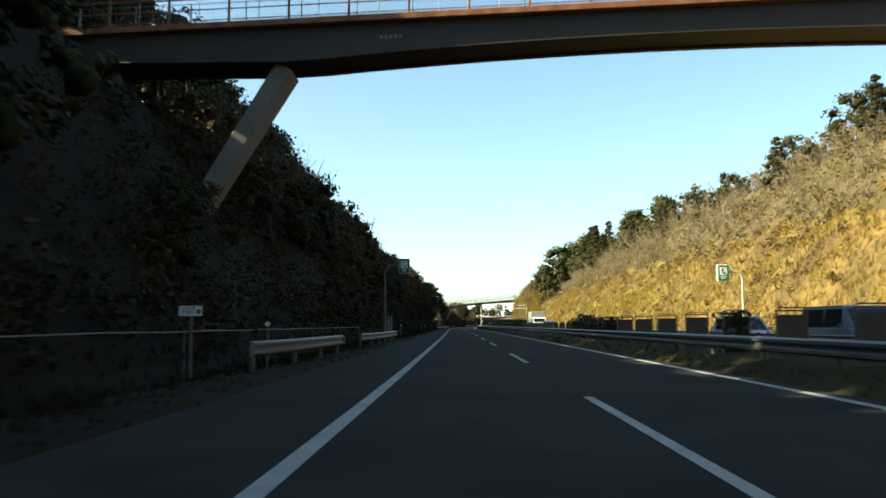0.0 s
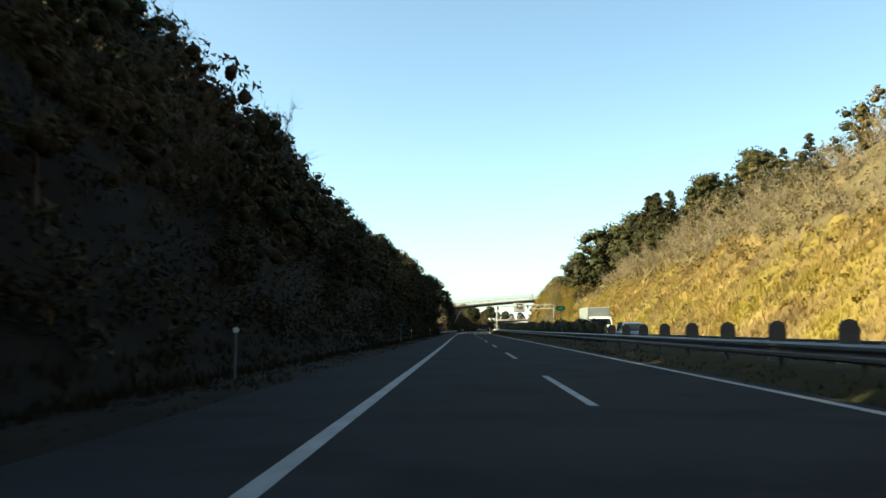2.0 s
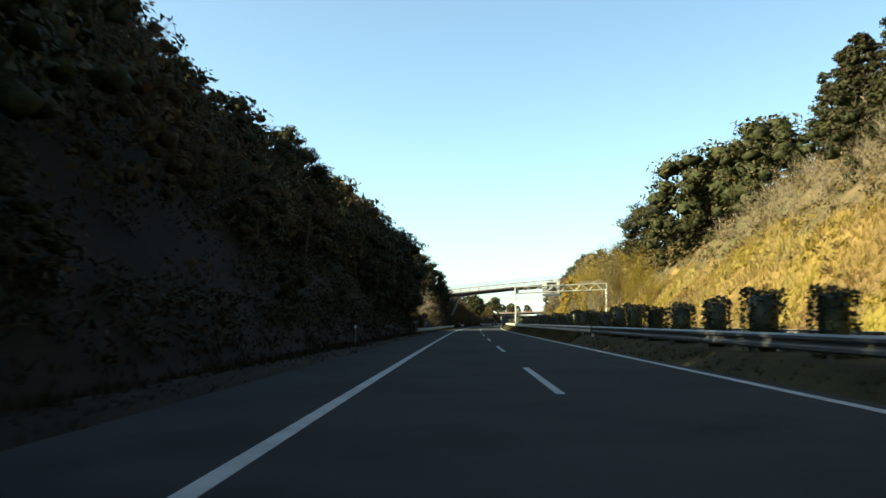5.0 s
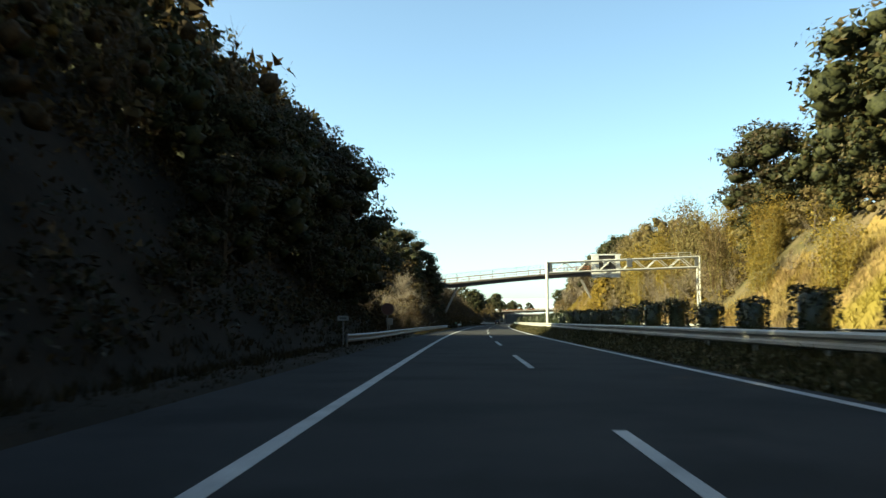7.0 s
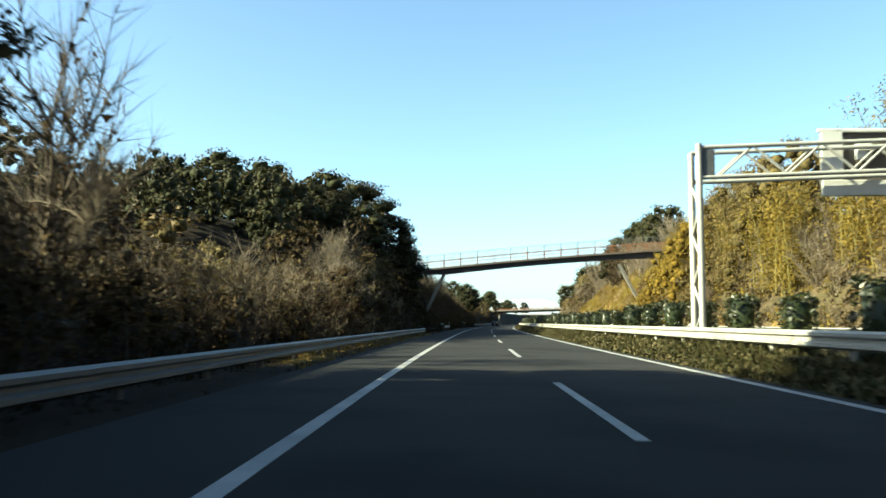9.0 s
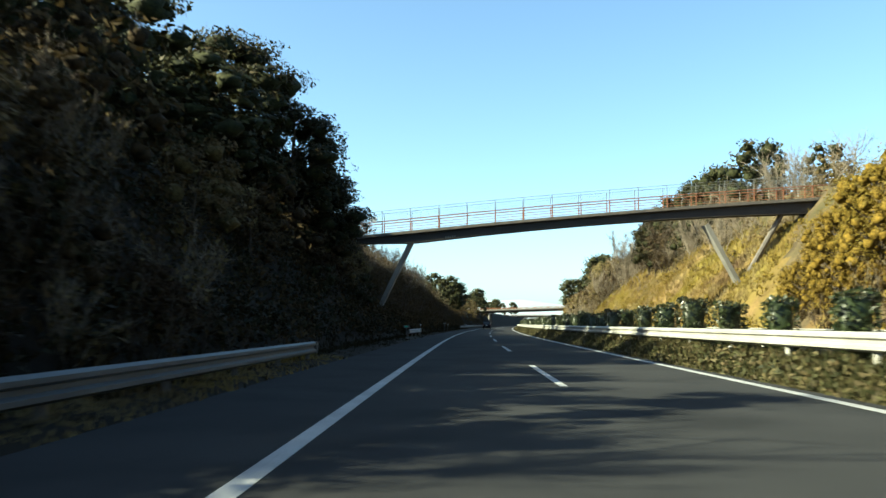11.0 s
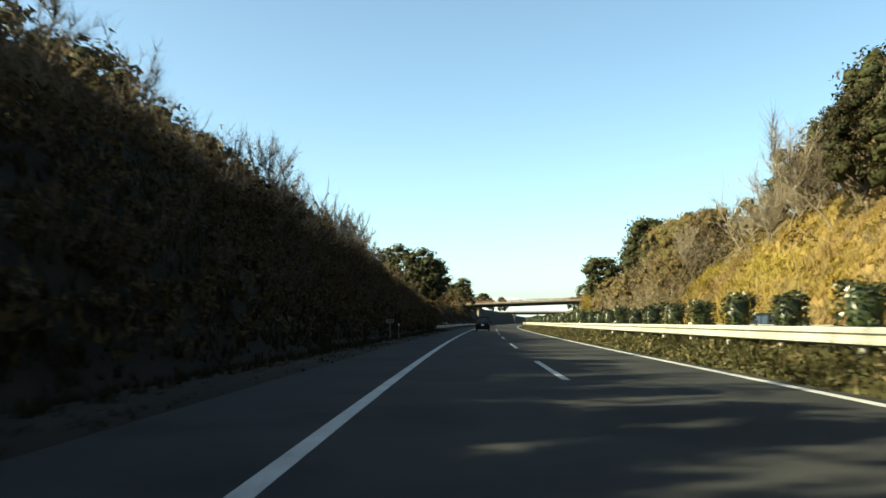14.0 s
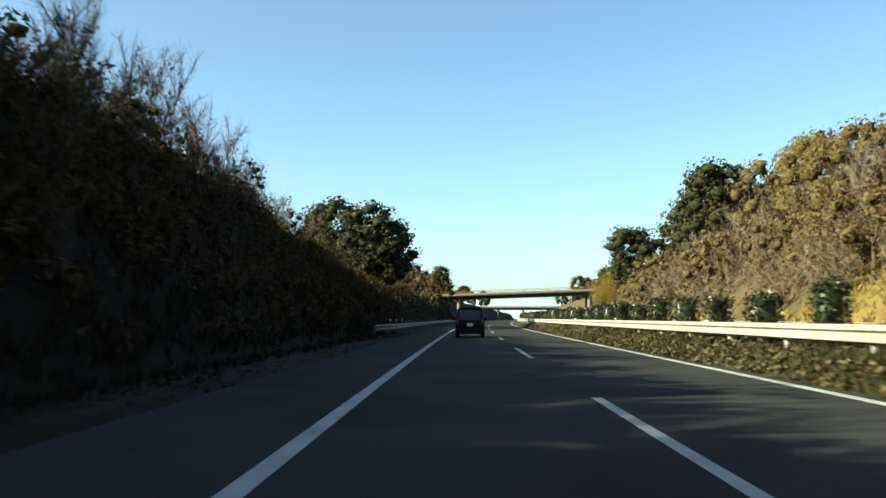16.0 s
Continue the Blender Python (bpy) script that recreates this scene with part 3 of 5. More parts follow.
    part("stem", stem_mesh, None, root)


def screen(s, ivy):
    root = thing("glare_screen", "dark framed mesh glare screen" + (" overgrown with ivy" if ivy else "") + " on the median", "glare screen", stand(s, 8.0, float(median_lift(s)) - 0.04), "glare screens along the median")
    w, h = 0.76, 1.22
    f = Build()
    for x in (-w / 2, w / 2):
        f.box((x, 0, h / 2), (0.04, 0.05, h), 0.006)
    f.box((0, 0, h - 0.02), (w, 0.05, 0.04), 0.006).box((0, 0, 0.06), (w, 0.05, 0.04), 0.006)
    part("frame", f, DARK_STEEL, root)
    part("mesh_panel", Build().box((0, 0, h * 0.5 - 0.02), (w - 0.06, 0.012, h - 0.2), 0.002), MESH_PANEL, root)
    part("top_bar", Build().tube([(-w / 2, 0, h), (-w / 2 + 0.06, 0, h + 0.06), (w / 2 - 0.06, 0, h + 0.06), (w / 2, 0, h)], 0.016, 8), DARK_STEEL, root)
    part("leg", Build().tube([(-w / 2, 0, -0.3), (-w / 2, 0, 0.1)], 0.025, 8), DARK_STEEL, root)
    part("leg", Build().tube([(w / 2, 0, -0.3), (w / 2, 0, 0.1)], 0.025, 8), DARK_STEEL, root)
    if ivy:
        r = np.random.default_rng(int(s * 10))
        n = 420
        p = np.stack([r.normal(0, 0.3, n), r.normal(0, 0.09, n), r.uniform(0, 1.25, n)], 1)
        v, t = leaf_cards(r, p, 0.12)
        part("ivy", array_mesh("ivy", v, t, HEDGE_LEAF), None, root, "dark ivy leaves")


def round_post(s):
    root = thing("glare_post", "dark rounded plastic glare post on the median", "glare post", stand(s, 8.0, float(median_lift(s)) + 0.08), "glare posts along the median")
    prof = [(-0.21, 0.0), (-0.21, 0.75)] + [(-0.21 * math.cos(a), 0.75 + 0.2 * math.sin(a)) for a in np.linspace(0.2, math.pi - 0.2, 9)] + [(0.21, 0.75), (0.21, 0.0)]
    b = Build()
    b.sweep(prof, [lambda a, h, y=y: (a, y, h) for y in (-0.05, 0.05)])
    part("blade", b, DARK_STEEL, root)
    part("foot", Build().box((0, 0, -0.07), (0.5, 0.22, 0.2), 0.02), DARK_STEEL, root)


for k, s in enumerate(np.arange(-8.0, 636, 4.15)):
    if s < 47:
        screen(s, k % 5 == 3)
    elif s < 61:
        (hedge if k % 2 else lambda q, i: screen(q, True))(s, k)
    elif s < 104:
        round_post(s)
    else:
        hedge(s, k)

# ---- footbridges on raking legs ----
def rail_panel_mesh(span, tall):
    """Thin wire mesh of one fence panel, in the plane y = 0."""
    b = Build()
    for x in np.arange(0.1, span, 0.2):
        b.box((x, 0, 1.1 + (tall - 1.1) / 2), (0.007, 0.007, tall - 1.1))
    for z in np.arange(1.2, tall, 0.2):
        b.box((span / 2, 0, z), (span, 0.006, 0.006))
    return b


def footbridge(label, s0, skew, o0, o1, soffit, deck, legs, width=3.0, lettering=None):
    """soffit, deck: heights by offset. legs: (top offset, top height, foot offset, foot height)."""
    root = thing("footbridge", label, "footbridge")
    line = lambda o: s0 + skew * (o - 7)
    oo = np.linspace(o0, o1, 41)
    near, far = -width / 2, width / 2
    slab = Build()
    slab.sweep([(near, -0.22), (near, 0.03), (near + 0.25, 0.03), (near + 0.25, 0), (far - 0.25, 0), (far - 0.25, 0.03), (far, 0.03), (far, -0.22)], [lambda a, h, o=o: at(line(o) + a, o, deck(o) + h) for o in oo])
    part("deck", slab, RUST if width > 3 else DARK_STEEL, root, "rust-streaked deck edge" if width > 3 else "dark weathered deck edge")
    for y in (near + 0.45, far - 0.45):
        g = Build()
        k = len(g.v)
        for o in oo:
            d, f = deck(o) - 0.22, soffit(o)
            for a, h in ((-0.16, f), (-0.16, f + 0.05), (-0.02, f + 0.06), (-0.02, d), (0.02, d), (0.02, f + 0.06), (0.16, f + 0.05), (0.16, f)):
                g.v.append(tuple(at(line(o) + y + a, o, h)))
        for i in range(len(oo) - 1):
            for a in range(8):
                b = (a + 1) % 8
                g.f.append((k + i * 8 + a, k + i * 8 + b, k + i * 8 + 8 + b, k + i * 8 + 8 + a))
        part("girder", g, GIRDER, root, "brown painted steel girder")
    under = Build()
    under.sweep([(near + 0.5, 0.0), (near + 0.5, 0.06), (far - 0.5, 0.06), (far - 0.5, 0.0)], [lambda a, h, o=o: at(line(o) + a, o, soffit(o) + 0.08 + h) for o in oo])
    part("soffit", under, GIRDER, root)
    for to, tz, fo, fz in legs:
        for y in (near + 0.6,):
            p0, p1 = Vector(at(line(to), to, tz + 0.1)), Vector(at(line(fo), fo, fz))
            d = (p1 - p0).normalized()
            along = Vector(at(line(to) + 1, to, 0) - at(line(to), to, 0)).normalized()
            across = d.cross(along).normalized()
            b = Build()
            e = width * 0.28
            prof = [(-e, -0.34), (-e + 0.05, -0.39), (e - 0.05, -0.39), (e, -0.34), (e, 0.34), (e - 0.05, 0.39), (-e + 0.05, 0.39), (-e, 0.34)]
            b.sweep(prof, [lambda a, h, q=q, w=w: q + along * a * w + across * h * w * (1.0 if width > 3 else 0.55) for q, w in ((p0, 1.0), (p1 + d * 2, 0.85))])
            # The strut takes a dark colour in place of the trees' shade.
            part("leg", b, CONCRETE if abs(to) < 12 or to > 0 else DARK_STEEL, root, "pale grey concrete leg" if abs(to) < 12 or to > 0 else "strut in the bank, darkened for its shade")
    step = 2.54
    tall_mesh = rail_panel_mesh(step, 2.05).mesh("wire_mesh", GALV)
    post = Build().box((0, 0, 0.56), (0.09, 0.09, 1.14), 0.012).mesh("rail_post", RUST)
    fence_post = Build().box((0, 0, 1.02), (0.05, 0.05, 2.06), 0.008).mesh("fence_post", GALV)
    baluster = Build().tube([(0, 0, 0.05), (0, 0, 1.05)], 0.016, 6).mesh("baluster", WHITE_STEEL)
    for y in (near + 0.12, far - 0.12):
        n = int((o1 - o0) / step)
        for h in (1.1, 0.62, 0.16):
            part("handrail" if h > 1 else "rail", Build().tube([at(line(o) + y, o, deck(o) + h) for o in oo], 0.045 if h > 1 else 0.025, 8), RUST, root)
        part("top_wire", Build().tube([at(line(o) + y, o, deck(o) + 2.05) for o in oo], 0.015, 6), GALV, root)
        for i in range(n + 1):
            o = o0 + i * step
            p = at(line(o) + y, o, deck(o))
            q = at(line(o + step) + y, o + step, deck(o + step))
            d = q - p
            yaw, tilt = math.atan2(d[1], d[0]), math.atan2(d[2], math.hypot(d[0], d[1]))
            m = Matrix.Translation(p) @ Matrix.Rotation(yaw, 4, "Z")
            part("rail_post", post, None, root, m=m)
            part("fence_post", fence_post, None, root, m=m)
            if i < n:
                part("wire_mesh", tall_mesh, None, root, m=m @ Matrix.Rotation(-tilt, 4, "Y"))
                if y < 0:
                    part("baluster", baluster, None, root, m=m @ pose(step / 2, 0, math.tan(tilt) * step / 2))
    if lettering:
        o = lettering
        for i in range(5):
            oc = o + i * 0.2
            b = Build().box((0, 0, 0), (0.13, 0.01, 0.15 + 0.05 * (i % 2)), 0.002)
            h = math.degrees(float(np.interp(line(oc), ST, HD)))
            p = at(line(oc) + near + 0.41, oc, deck(oc) - 0.85)
            part("letter_bar", b, FADED, root, "faded pale lettering", m=pose(p[0], p[1], p[2], 0, 0, h))
    return root


footbridge("brown steel footbridge with rusty railings and pale raking legs", 36.0, 0.0, -20.0, 50.0,
           lambda o: 12.24 + 0.1 * (o + 7.1) - 0.0019 * (o + 7.1) ** 2 if o > -7.1 else 12.24,
           lambda o: 13.75 + 0.043 * (o + 13), [(-7.6, 12.1, -11.95, 5.0), (23.5, 13.3, 28.0, 7.0)], 3.1, -3.4)
footbridge("brown steel footbridge with orange railings and wire fence", 365.9, 0.0, -13.0, 31.5,
           lambda o: 8.4 + 0.125 * (o + 5) - 0.0015 * (o + 5) ** 2 if o > -5 else 8.4 + 0.01 * (o + 5),
           lambda o: 9.68 + 0.098 * (o + 2.8) - 0.0006 * max(o + 2.8, 0) ** 2, [(-5.35, 8.4, -8.25, 2.4), (21.0, 9.9, 23.6, 5.0), (-13.2, 9.3, -9.6, 4.3)], 2.0, -2.2)
part("brace", Build().tube([at(365.9, 28.0, 11.4), at(365.9, 24.0, 4.6)], 0.24, 8), DARK_STEEL, bpy.data.objects["footbridge.001"])


def road_bridge(label, s0, o0, o1, soffit, deck, piers, skew=0.0, width=9.0):
    root = thing("road_bridge", label, "bridge")
    oo = np.linspace(o0, o1, 25)
    line = lambda o: s0 + skew * (o - 10)
    w = width / 2
    b = Build()
    b.sweep([(-w, 0.75), (-w, 1.0), (w, 1.0), (w, 0.75), (w - 0.7, 0.7), (w - 0.9, 0.0), (-w + 0.9, 0.0), (-w + 0.7, 0.7)], [lambda a, h, o=o: at(line(o) + a, o, soffit(o) + h * deck) for o in oo])
    # Girder brown stands in for shade on the deck's side and underside.
    part("deck", b, GIRDER, root, "deck and soffit, shade put into the dark colour")
    for y in (-w + 0.1, w - 0.1):
        part("parapet", Build().sweep([(y - 0.1, 0), (y - 0.1, 0.35), (y + 0.1, 0.35), (y + 0.1, 0)], [lambda a, h, o=o: at(line(o) + a, o, soffit(o) + deck + h) for o in oo]), CONCRETE, root)
        for h in (0.6, 0.9):
            part("railing", Build().tube([at(line(o) + y, o, soffit(o) + deck + h) for o in oo], 0.04, 6), RUST, root)
        for o in np.arange(o0, o1, 2.5):
            part("railing_post", Build().box((0, 0, 0.62), (0.08, 0.08, 0.62), 0.01), RUST, root, m=stand(line(o) + y, o, soffit(o) + deck))
    for o in piers:
        for y in (-w + 1.6, w - 1.6):
            part("pier", Build().tube([at(line(o) + y, o, -0.5), at(line(o) + y, o, soffit(o))], 0.5, 14), CONCRETE, root, smooth=True)
    return root


road_bridge("road bridge with shade-darkened sides and a pale concrete parapet", 611, -14, 38, lambda o: 5.45 + 0.03 * o, 0.85, (-6.0, 22.5), -0.15)
road_bridge("distant concrete road bridge", 900, -20, 45, lambda o: 5.6, 1.3, (-6.0, 8.0, 22.0))

notice = part("notice_plate", Build().box((0, 0, 0), (0.6, 0.02, 0.42), 0.005), PLATE, bpy.data.objects["footbridge.001"], "small pale notice plate", m=stand(364.85, -8.7, 10.45))

# ---- sign gantry over the oncoming lanes ----
gantry = thing("sign_gantry", "pale galvanised lattice gantry carrying a message board", "sign gantry")
GS, OL, OR_ = 264.0, 7.35, 21.4
top_z = lambda o: 6.62 + (o - OL) * 0.036
for o, zb in ((OL, 0.45), (OR_, 0.0)):
    for dy in (-0.48, 0.48):
        part("column", Build().tube([at(GS + dy, o, zb - 0.5), at(GS + dy, o, top_z(o) + (0.12 if dy < 0 else 0))], 0.1, 12), GANTRY_PAINT, gantry, smooth=True)
    lace = np.linspace(zb + 0.3, top_z(o) - 1.1, 7)
    for i, (a, b) in enumerate(zip(lace[:-1], lace[1:])):
        y = -0.48 if i % 2 else 0.48
        part("lacing", Build().tube([at(GS + y, o, a), at(GS - y, o, b)], 0.045, 8), GANTRY_PAINT, gantry)
    part("base_plate", Build().box((0, 0, 0), (0.6, 1.4, 0.08), 0.01), GANTRY_PAINT, gantry, m=stand(GS, o, zb + 0.02))
    part("panel", Build().box((0, 0, 0), (0.4, 0.06, 0.86), 0.02), SHADE_GALV, gantry, m=stand(GS - 0.49, o + (0.28 if o < 10 else -0.28), top_z(o) - 0.5))
for dy in (-0.48, 0.48):
    for dz in (0.0, -0.95):
        part("chord", Build().tube([at(GS + dy, o, top_z(o) + dz) for o in (OL, OR_)], 0.07, 10), GANTRY_PAINT, gantry, smooth=True)
    xs = np.linspace(OL + 0.6, OR_ - 0.6, 13)
    for i, (a, b) in enumerate(zip(xs[:-1], xs[1:])):
        za, zb = (0, -0.95) if i % 2 else (-0.95, 0)
        part("diagonal", Build().tube([at(GS + dy, a, top_z(a) + za), at(GS + dy, b, top_z(b) + zb)], 0.04, 8), GANTRY_PAINT, gantry)
for o in np.linspace(17.2, 20.6, 4):
    part("walkway_post", Build().tube([at(GS - 0.48, o, top_z(o)), at(GS - 0.48, o, top_z(o) + 0.42)], 0.02, 6), GANTRY_PAINT, gantry)
for dz in (0.2, 0.42):
    part("walkway_rail", Build().tube([at(GS - 0.48, 17.2, top_z(17.2) + dz), at(GS - 0.48, 20.6, top_z(20.6) + dz)], 0.02, 6), GANTRY_PAINT, gantry)
board = part("message_board", Build().box((0, 0, 0), (2.5, 0.35, 2.1), 0.05), DARK_STEEL, gantry, "back of a dark message board", m=stand(GS + 0.95, 12.95, 6.35))
part("upright", Build().box((-1.0, -0.24, 0), (0.7, 0.1, 2.2), 0.02), SIGN_WHITE, board)
part("upright", Build().box((1.12, -0.24, 0), (0.42, 0.1, 2.2), 0.02), SIGN_WHITE, board)
part("louvre", Build().box((2.0, -1.45, 0.22), (0.5, 0.06, 0.86), 0.02), SHADE_GALV, board)
part("crossbar", Build().box((0, -0.24, 1.06), (2.9, 0.1, 0.12), 0.02), SIGN_WHITE, board)
part("crossbar", Build().box((0, -0.245, -0.82), (2.7, 0.1, 0.5), 0.02), SIGN_WHITE, board)
part("junction_box", Build().box((0, -0.28, 0.35), (0.5, 0.16, 0.55), 0.03), SIGN_WHITE, board)


# ---- signs ----
def handset(scale, y):
    """A telephone receiver in the plane y."""
    b = Build()
    arc = [(-0.13, 0.24), (-0.17, 0.1), (-0.13, -0.06), (-0.02, -0.19), (0.13, -0.25)]
    pts = [Vector((x * scale, y, z * scale)) for x, z in arc]
    b.tube(pts, [0.06 * scale, 0.05 * scale, 0.045 * scale, 0.05 * scale, 0.06 * scale], 8)
    b.box(pts[0] + Vector((0.06 * scale, 0, 0.01 * scale)), (0.17 * scale, 0.1 * scale, 0.11 * scale), 0.02 * scale)
    b.box(pts[-1] + Vector((0.01 * scale, 0, 0.06 * scale)), (0.13 * scale, 0.1 * scale, 0.17 * scale), 0.02 * scale)
    return b


def telephone_sign(label, s, pole_off, sign_off, z_mid, w, h, base):
    root = thing("telephone_sign", label, "road sign", stand(s, pole_off, base), "telephone signs")
    dx, zc = sign_off - pole_off, z_mid - base
    arc = [(0, 0, -0.5), (0, 0, 1.5), (0, 0, zc - 0.55)] + [(dx * 0.35 * (1 - math.cos(a)), 0, zc - 0.55 + 0.6 * math.sin(a)) for a in np.linspace(0.25, math.pi / 2, 6)]
    arc.append((dx - math.copysign(w / 2, dx), 0, zc + 0.05))
    # Pole tone follows the light: pale in the sun, dimmed grey in shade.
    part("pole", Build().tube(arc, [0.09, 0.085] + [0.07 if base else 0.05] * (len(arc) - 2), 12), GANTRY_PAINT if base else SHADE_GALV, root, smooth=True)
    box = part("sign_box", Build().box((dx, 0, zc), (w, 0.3, h), 0.03), SIGN_WHITE, root, "white lightbox with a green border")
    part("border", Build().box((dx, -0.153, zc), (w * 0.92, 0.012, h * 0.94), 0.004), SIGN_GREEN, box)
    part("panel", Build().box((dx, -0.162, zc + h * 0.1), (w * 0.62, 0.012, h * 0.48), 0.004), SIGN_WHITE, box)
    part("handset", handset(w * 0.82, 0), SIGN_INK, box, m=pose(dx, -0.165, zc + h * 0.1))
    for i, q in enumerate((0.5, 0.36)):
        part("lettering_bar", Build().box((dx, -0.162, zc - h * (0.24 + 0.1 * i)), (w * q, 0.012, h * 0.05), 0.003), SIGN_WHITE, box)
    return root


telephone_sign("white and green emergency telephone sign on a curved pole", 55.8, -5.0, -3.72, 5.02, 0.72, 0.98, 0.0)
telephone_sign("sunlit emergency telephone sign across the oncoming lanes", 62.0, 20.6, 19.2, 4.85, 0.86, 1.2, 0.3)
booth = thing("telephone_cabinet", "pale grey emergency telephone cabinet behind the guardrail", "telephone cabinet", stand(56.2, -4.75, 0.0))
part("body", Build().box((0, 0, 0.85), (0.40, 0.34, 1.75), 0.03), SHADE_GALV, booth)
part("door", Build().box((0.0, -0.175, 0.95), (0.34, 0.02, 1.35), 0.008), GALV, booth)
part("symbol_panel", Build().box((0.03, -0.19, 1.36), (0.22, 0.012, 0.28), 0.004), SIGN_GREEN, booth)
part("handset", handset(0.32, 0), SIGN_WHITE, booth, m=pose(0.03, -0.2, 1.36))
part("side_board", Build().box((-0.34, 0.05, 0.95), (0.06, 0.03, 1.95), 0.006), GALV, booth)


def text_mesh(body, size, mat, depth=0.004):
    cu = bpy.data.curves.new("figures", "FONT")
    cu.body, cu.size, cu.extrude, cu.align_x, cu.align_y = body, size, depth, "CENTER", "CENTER"
    ob = bpy.data.objects.new("figures", cu)
    scene.collection.objects.link(ob)
    me = bpy.data.meshes.new_from_object(ob.evaluated_get(bpy.context.evaluated_depsgraph_get()))
    bpy.data.objects.remove(ob)
    me.materials.clear()
    me.materials.append(mat)
    return me


GREEN_FIGURES = material("green_figures", (0.02, 0.30, 0.16), 0.5, vary=(0.03, 0.36, 0.2), scale=3, grain=20)


def distance_post(s, off, text, face, ink, top=1.55):
    root = thing("distance_post", "small " + ("white" if face is SIGN_WHITE else "dull grey" if face is FADED else "dark green") + " distance plate on a thin verge post", "distance post", stand(s, off, 0.0), "distance posts")
    part("post", Build().tube([(0, 0, -0.4), (0, 0, top - 0.16)], 0.035, 10), SHADE_GALV, root, smooth=True)
    part("plate", Build().box((0, -0.045, top - 0.1), (0.48, 0.02, 0.21), 0.006), face, root)
    part("bracket", Build().box((0, -0.02, top - 0.1), (0.1, 0.05, 0.12), 0.008), GALV, root)
    part("foot", Build().tube([(0, 0, -0.05), (0, 0, 0.06)], [0.09, 0.05], 10), GALV, root)
    if text:
        part("figures", text_mesh(text, 0.2, ink), None, root, m=pose(-0.05 if face is SIGN_WHITE else 0, -0.058, top - 0.1, 90))
        if face is SIGN_WHITE:
            part("figure_bar", Build().box((0.17, -0.058, top - 0.12), (0.08, 0.006, 0.09), 0.002), ink, root)
    else:
        part("figure_bar", Build().box((0, -0.058, top - 0.1), (0.3, 0.006, 0.08), 0.002), ink, root)


distance_post(17.5, -5.75, "107", SIGN_WHITE, SIGN_INK)
distance_post(117.8, -5.0, "108", SIGN_DARK, GREEN_FIGURES)
distance_post(220.9, -5.1, "", FADED, SIGN_INK, 1.4)
distance_post(361.3, -5.35, "", FADED, GREEN_FIGURES, 1.0)
distance_post(420.9, -5.3, "", FADED, SIGN_INK, 1.3)


def delineator(s, off, z):
    root = thing("delineator", "small round white reflector on a thin post", "delineator", stand(s, off, 0.0), "verge reflectors")
    part("post", Build().tube([(0, 0, -0.4), (0, 0, z - 0.05)], 0.02, 8), GALV, root)
    part("rim", Build().disc((0, 0, z), (0, 1, 0), 0.062, 0.03, 16), SIGN_WHITE, root)
    part("lens", Build().disc((0, -0.018, z), (0, 1, 0), 0.045, 0.01, 16), PLATE, root)


for s, z in ((20.8, 1.18), (70.5, 1.12), (129.5, 1.0), (172.0, 1.0), (371.5, 1.05), (422.3, 0.98), (474.5, 1.0), (479.0, 1.0), (483.5, 1.0)):
    delineator(s, -4.9, z)

green_sign = thing("median_sign", "dark green rounded sign on a leaning median post", "road sign", stand(118.9, 7.35, 0.42))
part("post", Build().tube([(0.09, 0, -0.2), (0.0, 0, 2.3)], 0.035, 10), DARK_STEEL, green_sign, smooth=True)
prof = [(-0.3, -0.16), (0.3, -0.16)] + [(0.3 + 0.075 * math.cos(a), 0.16 * math.sin(a)) for a in np.linspace(-1.2, 1.2, 7)] + [(0.3, 0.16), (-0.3, 0.16)] + [(-0.3 - 0.075 * math.cos(a), -0.16 * math.sin(a)) for a in np.linspace(-1.2, 1.2, 7)]
part("plate", Build().sweep(prof, [lambda a, h, y=y: (a, y, 2.3 + h) for y in (-0.05, -0.02)]), SIGN_GREEN, green_sign)
part("lettering_bar", Build().box((0, -0.056, 2.3), (0.34, 0.006, 0.12), 0.002), GREEN_FIGURES, green_sign)

disc_sign = thing("round_sign", "dull red-brown round sign on a post by the wood", "road sign", stand(245.2, -5.6, 0.0, 4))
part("post", Build().tube([(0, 0.05, -0.6), (0, 0.05, 2.2)], 0.045, 10), GALV, disc_sign, smooth=True)
part("disc", Build().disc((0, 0, 2.05), (0, 1, 0), 0.44, 0.03, 32), SIGN_BROWN, disc_sign)
part("rim", Build().tube([(0.44 * math.cos(a), -0.01, 2.05 + 0.44 * math.sin(a)) for a in np.linspace(0, 2 * math.pi, 33)], 0.018, 6), DARK_STEEL, disc_sign)
service_box = thing("service_box", "small grey service box on a post by the bushes", "service box", stand(245.6, -5.5, 0.0, 10))
part("post", Build().tube([(0, 0.06, -0.4), (0, 0.06, 1.2)], 0.04, 8), GALV, service_box)
part("body", Build().box((0, 0, 1.16), (0.48, 0.16, 0.5), 0.02), GALV, service_box)
part("door", Build().box((0, -0.09, 1.16), (0.42, 0.02, 0.44), 0.008), GALV, service_box)


# ---- vehicles ----
def wheel_parts(root, places, r):
    for x, y in places:
        w = part("wheel", Build().disc((0, 0, 0), (1, 0, 0), r, 0.2, 20), RUBBER, root, m=pose(x, y, r))
        part("rim", Build().disc((0.02 * (1 if x > 0 else -1), 0, 0), (1, 0, 0), r * 0.62, 0.2, 16), GALV, w)


